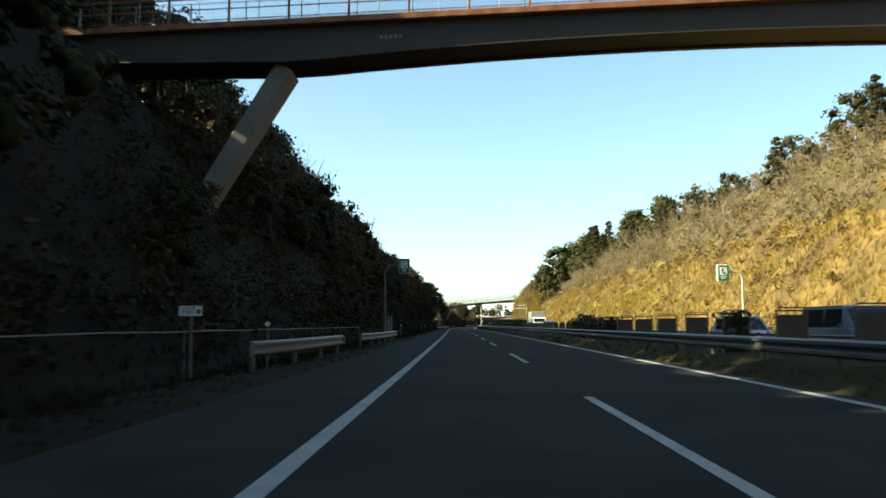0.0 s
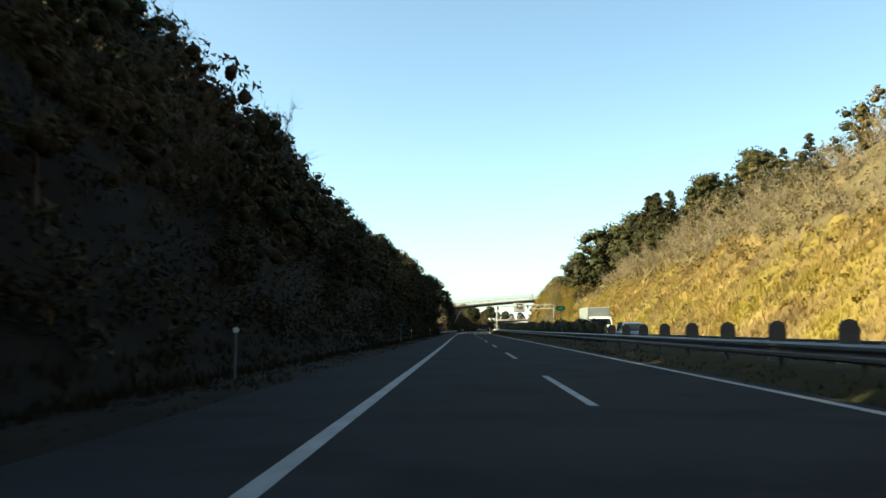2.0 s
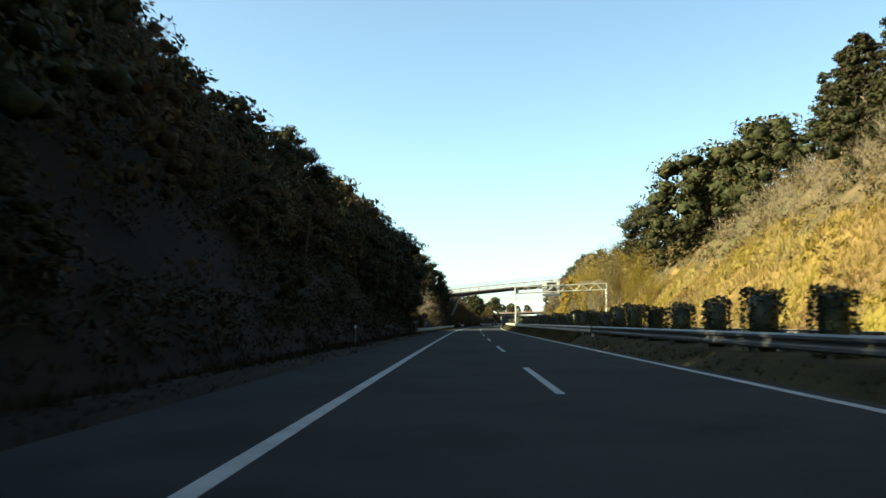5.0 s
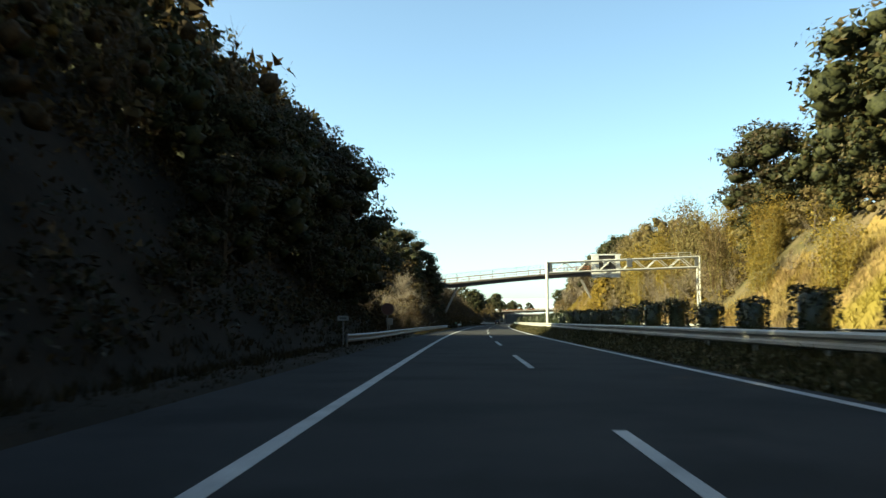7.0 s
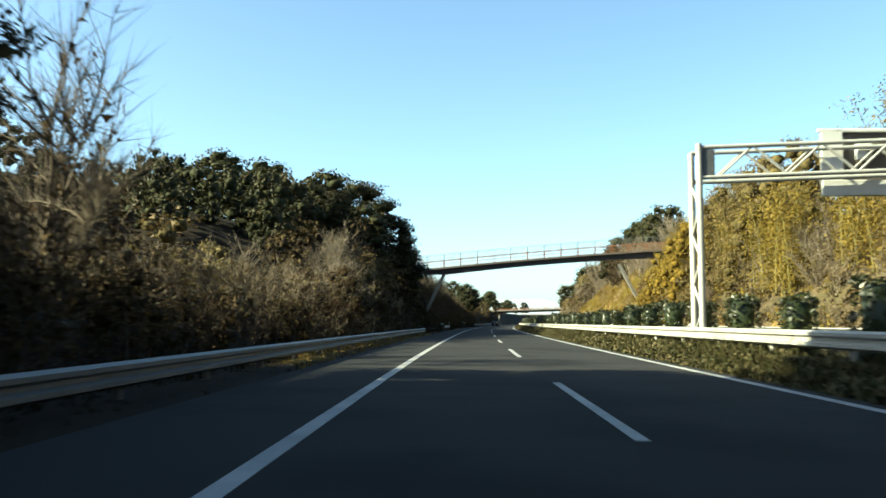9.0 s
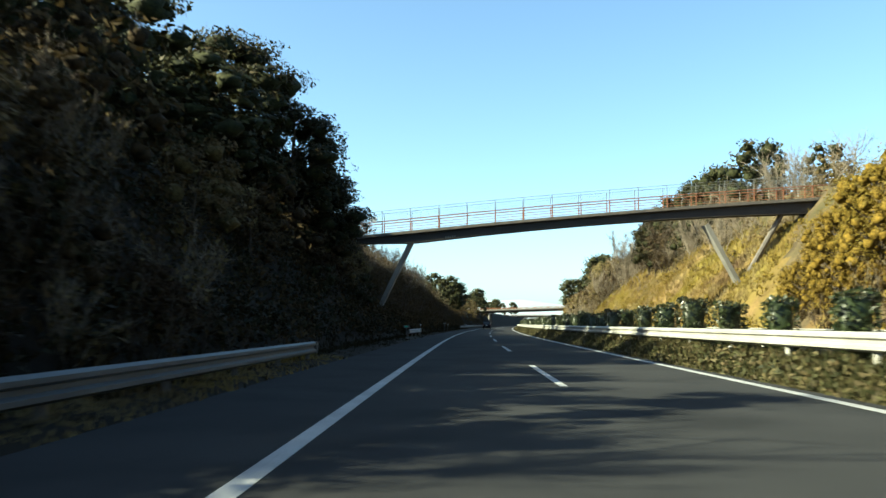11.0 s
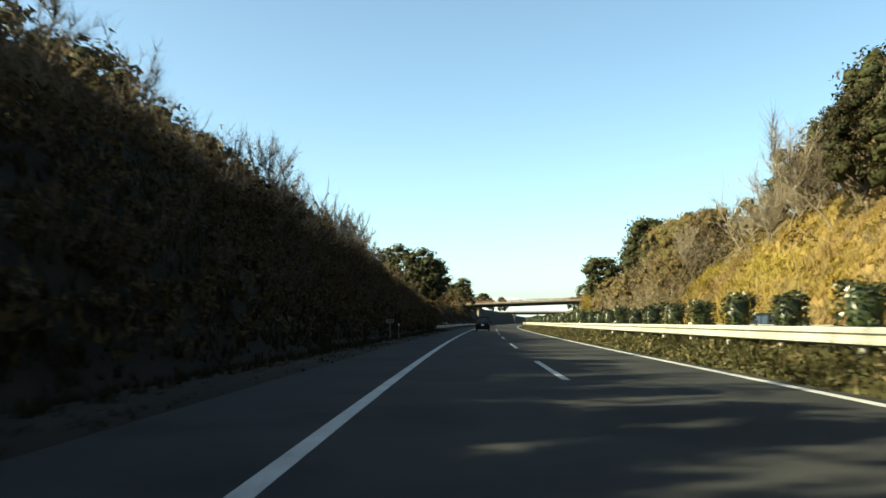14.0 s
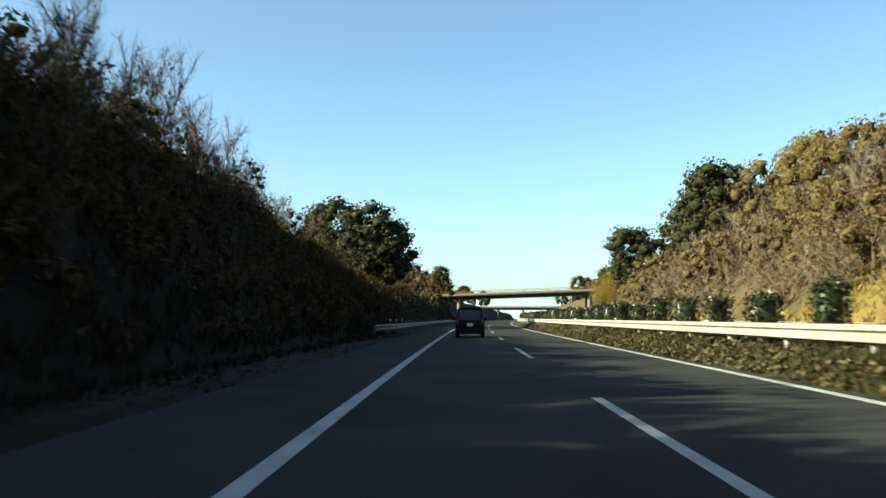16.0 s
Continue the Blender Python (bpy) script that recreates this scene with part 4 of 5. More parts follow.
def car(label, category, m, paint, length, width, height, hood, rear_slope, group=""):
    """A car that looks along its own +y. hood: length of the bonnet."""
    root = thing(category.replace(" ", "_"), label, category, m, group)
    L, W, H = length / 2, width / 2, height
    belt = H * 0.56
    low = [(-L, 0.35), (-L + 0.02, belt * 0.85), (-L + 0.06, belt), (L - hood, belt + 0.04), (L - 0.25, belt * 0.86), (L - 0.03, belt * 0.66), (L, 0.35), (L - 0.1, 0.22), (-L + 0.1, 0.22)]
    b = Build()
    b.sweep(low, [lambda a, h, x=x, k=k: (x, a * k, 0.22 + (h - 0.22) * (1.0 if k == 1 else 0.97)) for x, k in ((-W, 0.97), (-W + 0.06, 1), (W - 0.06, 1), (W, 0.97))])
    part("body", b, paint, root, smooth=True)
    cab = [(-L + 0.05, belt - 0.02), (-L + 0.12 + rear_slope, H - 0.06), (-L + 0.3 + rear_slope, H), (L - hood - 0.95, H), (L - hood - 0.75, H - 0.05), (L - hood + 0.1, belt)]
    b = Build()
    b.sweep(cab, [lambda a, h, x=x: (x * (1 - 0.16 * max(0, (h - belt)) / (H - belt)), a, h) for x in (-W + 0.06, W - 0.06)])
    part("cabin", b, paint, root, smooth=True)
    ty = lambda h: -L + 0.05 + (0.07 + rear_slope) * (h - belt) / (H - 0.06 - belt)
    rw = Build()
    z0, z1 = belt + 0.05, H - 0.12
    rw.add([(-W * 0.80, ty(z0) - 0.015, z0), (W * 0.80, ty(z0) - 0.015, z0), (W * 0.70, ty(z1) - 0.015, z1), (-W * 0.70, ty(z1) - 0.015, z1), (-W * 0.80, ty(z0) + 0.02, z0), (W * 0.80, ty(z0) + 0.02, z0), (W * 0.70, ty(z1) + 0.02, z1), (-W * 0.70, ty(z1) + 0.02, z1)], [(0, 1, 2, 3), (7, 6, 5, 4), (0, 4, 5, 1), (1, 5, 6, 2), (2, 6, 7, 3), (3, 7, 4, 0)])
    part("rear_window", rw, GLASS_DARK, root)
    wf = Build()
    fy = lambda h: L - hood + 0.1 - 0.85 * (h - belt) / (H - 0.05 - belt)
    wf.add([(-W * 0.82, fy(z0) + 0.015, z0), (W * 0.82, fy(z0) + 0.015, z0), (W * 0.72, fy(z1) + 0.015, z1), (-W * 0.72, fy(z1) + 0.015, z1), (-W * 0.82, fy(z0) - 0.03, z0), (W * 0.82, fy(z0) - 0.03, z0), (W * 0.72, fy(z1) - 0.03, z1), (-W * 0.72, fy(z1) - 0.03, z1)], [(3, 2, 1, 0), (4, 5, 6, 7), (1, 5, 4, 0), (2, 6, 5, 1), (3, 7, 6, 2), (0, 4, 7, 3)])
    part("windscreen", wf, GLASS_DARK, root)
    for sx in (-1, 1):
        y0, y1, ym = -L + 0.35 + rear_slope, L - hood - 0.75, (-L + L - hood) / 2
        for a, c in ((y0, ym - 0.06), (ym + 0.06, y1)):
            xs = lambda h: sx * ((W - 0.06) * (1 - 0.16 * (h - belt) / (H - belt)) + 0.008)
            sw = Build().add([(xs(z0), a - 0.05, z0), (xs(z0), c + 0.05, z0), (xs(z1), c - 0.05, z1), (xs(z1), a, z1), (xs(z0) - sx * 0.03, a - 0.05, z0), (xs(z0) - sx * 0.03, c + 0.05, z0), (xs(z1) - sx * 0.03, c - 0.05, z1), (xs(z1) - sx * 0.03, a, z1)], [(0, 1, 2, 3), (7, 6, 5, 4), (0, 4, 5, 1), (1, 5, 6, 2), (2, 6, 7, 3), (3, 7, 4, 0)])
            part("side_window", sw, GLASS_DARK, root)
        part("tail_lamp", Build().box((sx * (W - 0.13), -L + 0.02, belt - 0.02), (0.12, 0.1, 0.34), 0.03), TAIL_RED, root)
        part("headlamp", Build().box((sx * (W - 0.25), L - 0.1, belt * 0.74), (0.36, 0.2, 0.16), 0.04), SIGN_WHITE, root)
        part("mirror", Build().box((sx * (W + 0.1), L - hood - 0.35, belt + 0.1), (0.2, 0.12, 0.16), 0.04), paint, root)
    part("rear_bumper", Build().box((0, -L - 0.02, 0.42), (width - 0.06, 0.16, 0.26), 0.05), paint, root)
    part("front_bumper", Build().box((0, L, 0.40), (width - 0.06, 0.14, 0.28), 0.05), paint, root)
    part("number_plate", Build().box((0, -L - 0.05, belt * 0.78), (0.33, 0.03, 0.17), 0.004), PLATE, root)
    part("roof_spoiler", Build().box((0, -L + 0.16 + rear_slope, H - 0.02), (width * 0.7, 0.26, 0.05), 0.02), paint, root)
    wheel_parts(root, [(x, y) for x in (-W + 0.1, W - 0.1) for y in (-L + 0.75, L - 0.8)], 0.31)
    return root


car("black minivan driving ahead in the slow lane", "minivan", stand(472.5, 0.12), CAR_BLACK, 4.1, 1.69, 1.74, 0.75, 0.12)
car("blue-grey van in the oncoming lanes", "van", stand(28.8, 13.0, 0, 180), CAR_BLUE, 4.7, 1.8, 1.74, 0.5, 0.05)
car("silver estate car in the oncoming lanes", "estate car", stand(39.6, 13.0, 0, 180), CAR_SILVER, 4.5, 1.72, 1.5, 1.1, 0.35)
car("dark grey estate car in the oncoming lanes", "estate car", stand(120.0, 13.0, 0, 180), CAR_BLUE, 4.6, 1.8, 1.65, 1.0, 0.25)
car("white van in the oncoming lanes", "van", stand(377.0, 13.0, 0, 180), CAR_WHITE, 4.7, 1.75, 1.95, 0.5, 0.05)
car("black hatchback in the oncoming lanes", "hatchback", stand(405.0, 13.0, 0, 180), CAR_BLACK, 4.0, 1.7, 1.5, 0.95, 0.2)
car("small white car far along the oncoming lanes", "hatchback", stand(575.0, 12.8, 0, 180), CAR_WHITE, 4.0, 1.7, 1.5, 0.95, 0.2)

lorry = thing("box_lorry", "white box lorry in the oncoming lanes", "lorry", stand(137.4, 13.0, 0, 180))
part("cargo_box", Build().box((0, -1.2, 2.12), (2.2, 5.6, 2.2), 0.05), LORRY_GREY, lorry)
part("chassis", Build().box((0, -0.3, 0.8), (1.2, 7.2, 0.3), 0.05), DARK_STEEL, lorry)
cabp = [(1.75, 0.55), (1.75, 2.15), (2.1, 2.3), (2.9, 2.25), (3.45, 1.5), (3.55, 0.55)]
part("cab", Build().sweep(cabp, [lambda a, h, x=x: (x, a, h) for x in (-0.98, -0.9, 0.9, 0.98)]), CAR_WHITE, lorry, smooth=True)
part("windscreen", Build().add([(-0.88, 3.45, 1.55), (0.88, 3.45, 1.55), (0.84, 3.05, 2.09), (-0.84, 3.05, 2.09), (-0.88, 3.3, 1.5), (0.88, 3.3, 1.5), (0.84, 2.86, 2.1), (-0.84, 2.86, 2.1)], [(3, 2, 1, 0), (4, 5, 6, 7), (1, 5, 4, 0), (2, 6, 5, 1), (3, 7, 6, 2), (0, 4, 7, 3)]), GLASS_DARK, lorry)
part("rear_door", Build().box((-0.54, -4.02, 2.12), (1.02, 0.04, 2.05), 0.01), SIGN_WHITE, lorry)
part("rear_door", Build().box((0.54, -4.02, 2.12), (1.02, 0.04, 2.05), 0.01), SIGN_WHITE, lorry)
for sx in (-1, 1):
    part("side_window", Build().box((sx * 0.975, 2.5, 1.75), (0.03, 0.8, 0.55), 0.01), GLASS_DARK, lorry)
    part("headlamp", Build().box((sx * 0.72, 3.55, 0.8), (0.3, 0.08, 0.2), 0.03), SIGN_WHITE, lorry)
wheel_parts(lorry, [(x, y) for x in (-0.95, 0.95) for y in (-2.6, 2.6)], 0.42)


# ---- trees ----
def limb(rng, p, d, length, r, bends=3, lift=0.15):
    pts, q, d = [p], p.copy(), d.normalized()
    for _ in range(bends):
        d = (d + Vector(rng.normal(0, 0.22, 3)) + Vector((0, 0, lift))).normalized()
        q = q + d * length / bends
        pts.append(q.copy())
    return pts, d


def evergreen_meshes(seed, h, r, cards, leaf, size, clumps=13, flat=0.75, low=0.3, cone=False, core=0.66, ball=1.0):
    """A trunk with limbs that carry separate rounded clumps: leaves facing outwards over dark filler lumps."""
    g = np.random.default_rng(seed)
    wood, pts, outs, mids, rads = Build(), [], [], [], []
    lean = g.normal(0, 0.12 if cone else 0.35, 2)
    trunk = [Vector((lean[0] * t * t, lean[1] * t * t, h * (0.95 if cone else 0.78) * t - 0.6 * (t == 0))) for t in np.linspace(0, 1, 5)]
    wood.tube(trunk, [0.03 * h * q for q in (0.75, 0.6, 0.48, 0.3, 0.12)], 6)
    for i in range(clumps):
        t = (i + g.random()) / clumps
        a = i * 2.4 + g.normal(0, 0.4)
        if cone:
            reach = r * 0.8 * (1.02 - t) * g.uniform(0.5, 1.0)
            rr = r * (0.34 - 0.2 * t) * g.uniform(0.8, 1.2)
        else:
            reach = r * 0.74 * math.sqrt(max(0.02, 1 - ((t - 0.36) / 0.66) ** 2)) * g.uniform(0.55, 1.0)
            rr = r * g.uniform(0.24, 0.4) * ball
        z = h * (low + ((0.97 if cone else 0.9) - low) * t)
        start = trunk[min(4, max(1, int((z / h - 0.12) / 0.78 * 4)))]
        c = Vector((start.x + reach * math.cos(a), start.y + reach * math.sin(a), z))
        if i % 2:
            wood.tube([start, (start + c) / 2 + Vector((0, 0, -0.1)), c], [0.010 * h, 0.007 * h, 0.003 * h], 4, False)
        n = cards // clumps
        d = g.normal(size=(n, 3))
        d[:, 2] = np.where(d[:, 2] < -0.5, -0.4 * d[:, 2], d[:, 2]) + 0.15
        d /= np.linalg.norm(d, axis=1, keepdims=True)
        swell = 1 + 0.16 * np.sin(d[:, 0] * 6 + seed + i) * np.sin(d[:, 1] * 6 + 2 * i) + 0.12 * np.sin(d[:, 2] * 9 + i)
        q = (0.7 + 0.36 * g.random((n, 1)) ** 0.8) * swell[:, None]
        pts.append(np.array(c) + d * q * [rr, rr, rr * flat])
        outs.append(d + [0.25 * math.cos(a), 0.25 * math.sin(a), 0.35])
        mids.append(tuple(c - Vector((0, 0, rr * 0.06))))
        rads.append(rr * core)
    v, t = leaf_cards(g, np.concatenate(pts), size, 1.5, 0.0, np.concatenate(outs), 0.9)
    inner = array_mesh("inner_crown", *lumps(g, mids, rads, flat), CROWN_SHADE[leaf.name])
    return wood.mesh("trunk", BARK), array_mesh("crown", v, t, leaf), inner


def shrub_meshes(seed, h, bark, leaf, twigs, leaves, size=0.1, stems=9):
    """A many-stemmed winter shrub: thin arching stems, a haze of twigs and some leaves."""
    g = np.random.default_rng(seed)
    wood, P, D = Build(), [], []
    for k in range(stems):
        a = k * 2.4 + g.normal(0, 0.3)
        out = g.uniform(0.1, 0.75)
        d0 = Vector((math.cos(a) * out, math.sin(a) * out, 1))
        pts, _ = limb(g, Vector((0.12 * math.cos(a), 0.12 * math.sin(a), -0.25)), d0, h * g.uniform(0.65, 1.05), 0, 4, 0.02)
        r = 0.0065 * h
        wood.tube(pts, [r, r * 0.75, r * 0.55, r * 0.35, r * 0.12], 3, False)
        for _ in range(twigs // stems):
            f = g.uniform(0.25, 0.98) * 4
            j = int(f)
            d = (pts[j + 1] - pts[j]).normalized()
            P.append(pts[j].lerp(pts[j + 1], f - j))
            D.append((d + Vector(g.normal(0, 0.5, 3)) + Vector((0, 0, 0.1))).normalized() * h * g.uniform(0.08, 0.26))
    P, D = np.array(P), np.array(D)
    side = np.cross(D, g.normal(size=D.shape))
    side *= (0.0024 * h / np.linalg.norm(side, axis=1))[:, None]
    v = np.stack([P - side, P + side, P + D], 1).reshape(-1, 3)
    brush = array_mesh("brush", v, np.arange(len(v)).reshape(-1, 3), bark)
    foliage = None
    if leaves:
        k = g.integers(0, len(P), leaves)
        q = P[k] + D[k] * g.random((leaves, 1)) + g.normal(0, 0.03 * h, (leaves, 3))
        foliage = array_mesh("foliage", *leaf_cards(g, q, size, 1.6), leaf)
    return wood.mesh("trunk", bark), brush, foliage


def bare_meshes(seed, h, spread, twigs, bark, dead=0):
    g = np.random.default_rng(seed)
    wood, fine, tips = Build(), [], []
    stems = 1 + (g.random() < 0.45)
    for k in range(stems):
        d0 = Vector((g.normal(0, 0.25), g.normal(0, 0.25), 1))
        trunk, d = limb(g, Vector((0.2 * k, 0.15 * k, -0.4)), d0, h * 0.62, 0, 4, 0.12)
        wood.tube(trunk, [0.0085 * h, 0.007 * h, 0.0054 * h, 0.0038 * h, 0.0016 * h], 5)
        for i in range(13):
            f = g.uniform(0.25, 1.0)
            j = min(3, int(f * 4))
            p = trunk[j].lerp(trunk[j + 1], f * 4 - j)
            a = g.uniform(0, 6.28)
            dd = Vector((math.cos(a) * spread, math.sin(a) * spread, g.uniform(0.6, 1.4)))
            br, d = limb(g, p, dd, h * g.uniform(0.22, 0.42), 0, 3, 0.1)
            wood.tube(br, [0.0036 * h, 0.0028 * h, 0.0018 * h, 0.0007 * h], 3, False)
            tips += [(br[q], br[q + 1] - br[q]) for q in range(3)]
    P, D = [], []
    for p, d in tips:
        for _ in range(max(1, twigs // len(tips))):
            dd = d.normalized() + Vector(g.normal(0, 0.55, 3)) + Vector((0, 0, 0.2))
            P.append(p + d * g.random())
            D.append(dd.normalized() * h * g.uniform(0.06, 0.19))
    P, D = np.array(P), np.array(D)
    side = np.cross(D, g.normal(size=D.shape))
    side *= (0.0015 * h / np.linalg.norm(side, axis=1))[:, None]
    v = np.stack([P - side, P + side, P + D], 1)
    v = v.reshape(-1, 3)
    t = np.arange(len(v)).reshape(-1, 3)
    me = array_mesh("brush", v, t, bark)
    leaves = None
    if dead:
        q = P[g.integers(0, len(P), dead)] + g.normal(0, 0.1 * h / 5, (dead, 3))
        leaves = array_mesh("foliage", *leaf_cards(g, q, 0.14, 1.4), LEAF_BROWN)
    return wood.mesh("trunk", bark, True), me, leaves


def bamboo_meshes(seed, h, leaf):
    g = np.random.default_rng(seed)
    canes, cl = [], []
    for i in range(11):
        x, y = g.normal(0, 0.7, 2)
        a, bend, hh = g.uniform(0, 6.28), g.uniform(0.3, 1.3), h * g.uniform(0.7, 1.0)
        pts = [Vector((x + bend * math.cos(a) * t ** 2.2, y + bend * math.sin(a) * t ** 2.2, hh * t - 0.3)) for t in np.linspace(0, 1, 6)]
        cane = Build().tube(pts, [0.035, 0.033, 0.03, 0.024, 0.016, 0.006], 5, False)
        canes.append(cane.mesh("cane", CANE))
        for j in range(1, 6):
            n = 72
            c = np.array(pts[j]) + g.normal(0, 1, (n, 3)) * [0.38, 0.38, 0.48] - [0, 0, 0.2]
            cl.append(c)
    v, t = leaf_cards(g, np.concatenate(cl), 0.085, 2.8, 0.0)
    return canes, array_mesh("foliage", v, t, leaf)


def prototype(name, label, category, parts, group):
    root = thing(name, label, category, pose(0, -300, -80), group)
    for n, me in parts:
        if me is not None:
            part(n, me, None, root)
    return root


def everg(seed, h, r, cards, leaf, size, label, group, clumps=13, flat=0.75, low=0.3, cone=False, core=0.66, ball=1.0):
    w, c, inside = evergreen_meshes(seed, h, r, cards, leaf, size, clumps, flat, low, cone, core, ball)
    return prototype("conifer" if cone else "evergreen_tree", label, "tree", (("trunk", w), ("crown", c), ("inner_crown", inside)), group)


def shrub(seed, h, bark, leaf, twigs, leaves, label, group, size=0.1):
    w, t, f = shrub_meshes(seed, h, bark, leaf, twigs, leaves, size)
    return prototype("winter_shrub", label, "shrub", (("trunk", w), ("brush", t), ("foliage", f)), group)


def bare(seed, h, spread, twigs, bark, dead, label, group):
    w, t, d = bare_meshes(seed, h, spread, twigs, bark, dead)
    return prototype("bare_tree", label, "tree", (("trunk", w), ("brush", t), ("foliage", d)), group)


def bamboo(seed, h, leaf, label):
    w, f = bamboo_meshes(seed, h, leaf)
    return prototype("bamboo_clump", label, "bamboo", (*(("cane", c) for c in w), ("foliage", f)), "bamboo on the cutting")


SLOPE_TREES = [everg(10 + i, 5.0, 2.3, 2100, LEAF_DARK, 0.15, "bushy dark evergreen tree on the shaded slope", "trees on the shaded slope", 12, 0.75, 0.18, core=0.62) for i in range(4)]
SLOPE_MIXED = [everg(20 + i, 4.6, 2.2, 1800, LEAF_BROWN, 0.13, "bushy half-withered tree on the shaded slope", "trees on the shaded slope", 11, 0.75, 0.18, core=0.5) for i in range(3)]
BIG_GREEN = [everg(30 + i, 12.0, 5.0, 11500, LEAF_DARK, 0.19, "broad dark evergreen tree in sunlight", "tall evergreen trees", 30, 0.62, 0.24) for i in range(4)]
MID_GREEN = [everg(40 + i, 7.0, 3.0, 4300, LEAF_DARK, 0.155, "rounded evergreen tree on the hillside", "hillside trees", 16, 0.75, 0.2) for i in range(3)]
OLIVE = [everg(50 + i, 4.2, 2.3, 2100, LEAF_OLIVE, 0.12, "olive-brown bushy tree on the sunlit hillside", "hillside trees", 12, 0.75, 0.15, core=0.55) for i in range(3)]
BARE = [bare(60 + i, 6.0, 0.7, 1000, PALE_BARK, 0, "bare pale-twigged winter tree", "bare trees") for i in range(4)]
BARE_BROWN = [bare(70 + i, 5.0, 0.8, 800, BARK, 520, "winter tree with a few withered brown leaves", "bare trees") for i in range(3)]
BARE_DARK = [bare(66 + i, 6.0, 0.7, 1000, BARK, 60, "bare dark-twigged winter tree on the crest", "bare trees") for i in range(3)]
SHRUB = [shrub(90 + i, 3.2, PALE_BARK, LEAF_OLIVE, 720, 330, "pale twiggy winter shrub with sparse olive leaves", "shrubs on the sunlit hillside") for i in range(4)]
# Darker copy of the pale shrub, the slope's shade put into its colours.
SHRUB_BROWN = [shrub(95 + i, 3.2, BARK, LEAF_BROWN, 540, 260, "twiggy winter shrub with withered leaves, dark-toned for shade", "shrubs on the shaded slope") for i in range(4)]
GOLD_BUSH = [everg(100 + i, 4.2, 2.4, 2600, LEAF_GOLD, 0.1, "dense golden-yellow bush on the sunlit bank", "golden bushes", 34, 0.9, 0.05, core=0.55, ball=0.62) for i in range(3)]
GOLD_TALL = [everg(104 + i, 9.0, 4.4, 11000, LEAF_GOLD, 0.105, "tall mass of golden-yellow foliage on the sunlit bank", "golden bushes", 96, 0.9, 0.05, core=0.55, ball=0.6) for i in range(2)]
BROWN_TALL = [everg(108 + i, 9.0, 3.7, 5600, LEAF_OLIVE, 0.135, "tall olive-brown tree on the sunlit hillside", "hillside trees", 24, 0.8, 0.15, core=0.6) for i in range(2)]
CONIFER = [everg(115 + i, 9.0, 3.0, 5200, LEAF_DARK, 0.15, "dark pointed conifer on the crest of the hillside", "conifers on the hillside", 26, 0.7, 0.1, True) for i in range(3)]
BAMBOO_GOLD = [bamboo(80 + i, 6.5, LEAF_GOLD, "golden-yellow bamboo clump on the sunlit bank") for i in range(3)]
BAMBOO_GREEN = [bamboo(85 + i, 7.0, LEAF_OLIVE, "olive-green bamboo clump beside the road") for i in range(2)]
PROTOTYPES = SLOPE_TREES + SLOPE_MIXED + BIG_GREEN + MID_GREEN + OLIVE + BARE + BARE_DARK + BARE_BROWN + SHRUB + SHRUB_BROWN + GOLD_BUSH + GOLD_TALL + BROWN_TALL + CONIFER + BAMBOO_GOLD + BAMBOO_GREEN
HEIGHT = {ob.name: max(v.co.z for c in ob.children for v in c.data.vertices) for ob in PROTOTYPES}
FACES = {ob.name: sum(len(c.data.polygons) for c in ob.children) for ob in PROTOTYPES}

tree_rng = np.random.default_rng(77)
WANTED = []


def plant(kinds, s, off, scale=1.0, spread=0.18, sink=0.1, tall=1.0):
    ob = kinds[tree_rng.integers(0, len(kinds))]
    q = scale * tree_rng.uniform(1 - spread, 1 + spread)
    p = at(s, off, float(ground_z(s, off)) - sink)
    m = pose(p[0], p[1], p[2], tree_rng.normal(0, 3), tree_rng.normal(0, 3), tree_rng.uniform(0, 360))
    WANTED.append((abs(off - 6.5) + max(0.0, s - 480) * 0.3, ob, m, (q, q, q * tall * tree_rng.uniform(0.92, 1.08))))


def plant_top(kinds, s, off, top, thin=1.0):
    """A tree whose crown reaches a given height."""
    ob = kinds[tree_rng.integers(0, len(kinds))]
    p = at(s, off, float(ground_z(s, off)) - 0.1)
    q = max(0.15, (top - p[2]) / HEIGHT[ob.name])
    m = pose(p[0], p[1], p[2], tree_rng.normal(0, 2), tree_rng.normal(0, 2), tree_rng.uniform(0, 360))
    WANTED.append((abs(off - 6.5) + max(0.0, s - 480) * 0.3, ob, m, (q * thin, q * thin, q)))


def set_out_trees(budget):
    """The nearest trees of each kind stand singly, the rest of the wood is joined."""
    count, rest = {}, {}
    for _, ob, m, q in sorted(WANTED, key=lambda w: w[0]):
        k = ob.name
        count[k] = count.get(k, 0) + 1
        if count[k] * FACES[k] <= budget * (3 if FACES[k] > 9000 or (ob.name.startswith("bamboo") and count[k] < 12) else 1):
            copy_thing(ob, m).scale = q
        else:
            full = m @ Matrix.Diagonal((*q, 1))
            for c in ob.children:
                if c.name.startswith("trunk") and (ob.name.startswith(("evergreen", "conifer", "winter"))):
                    continue
                rest.setdefault(c.data.materials[0].name, []).append((c.data, np.array(full)))
    for name, items in rest.items():
        out, cache = [], {}
        for me, m in items:
            m_bamboo = me.name.startswith("foliage") and len(me.polygons) > 3000
            if me.name not in cache:
                me.calc_loop_triangles()
                v, t = np.empty(len(me.vertices) * 3, np.float32), np.empty(len(me.loop_triangles) * 3, np.int32)
                me.vertices.foreach_get("co", v)
                me.loop_triangles.foreach_get("vertices", t)
                cache[me.name] = (v.reshape(-1, 3), t.reshape(-1, 3))
            v, t = cache[me.name]
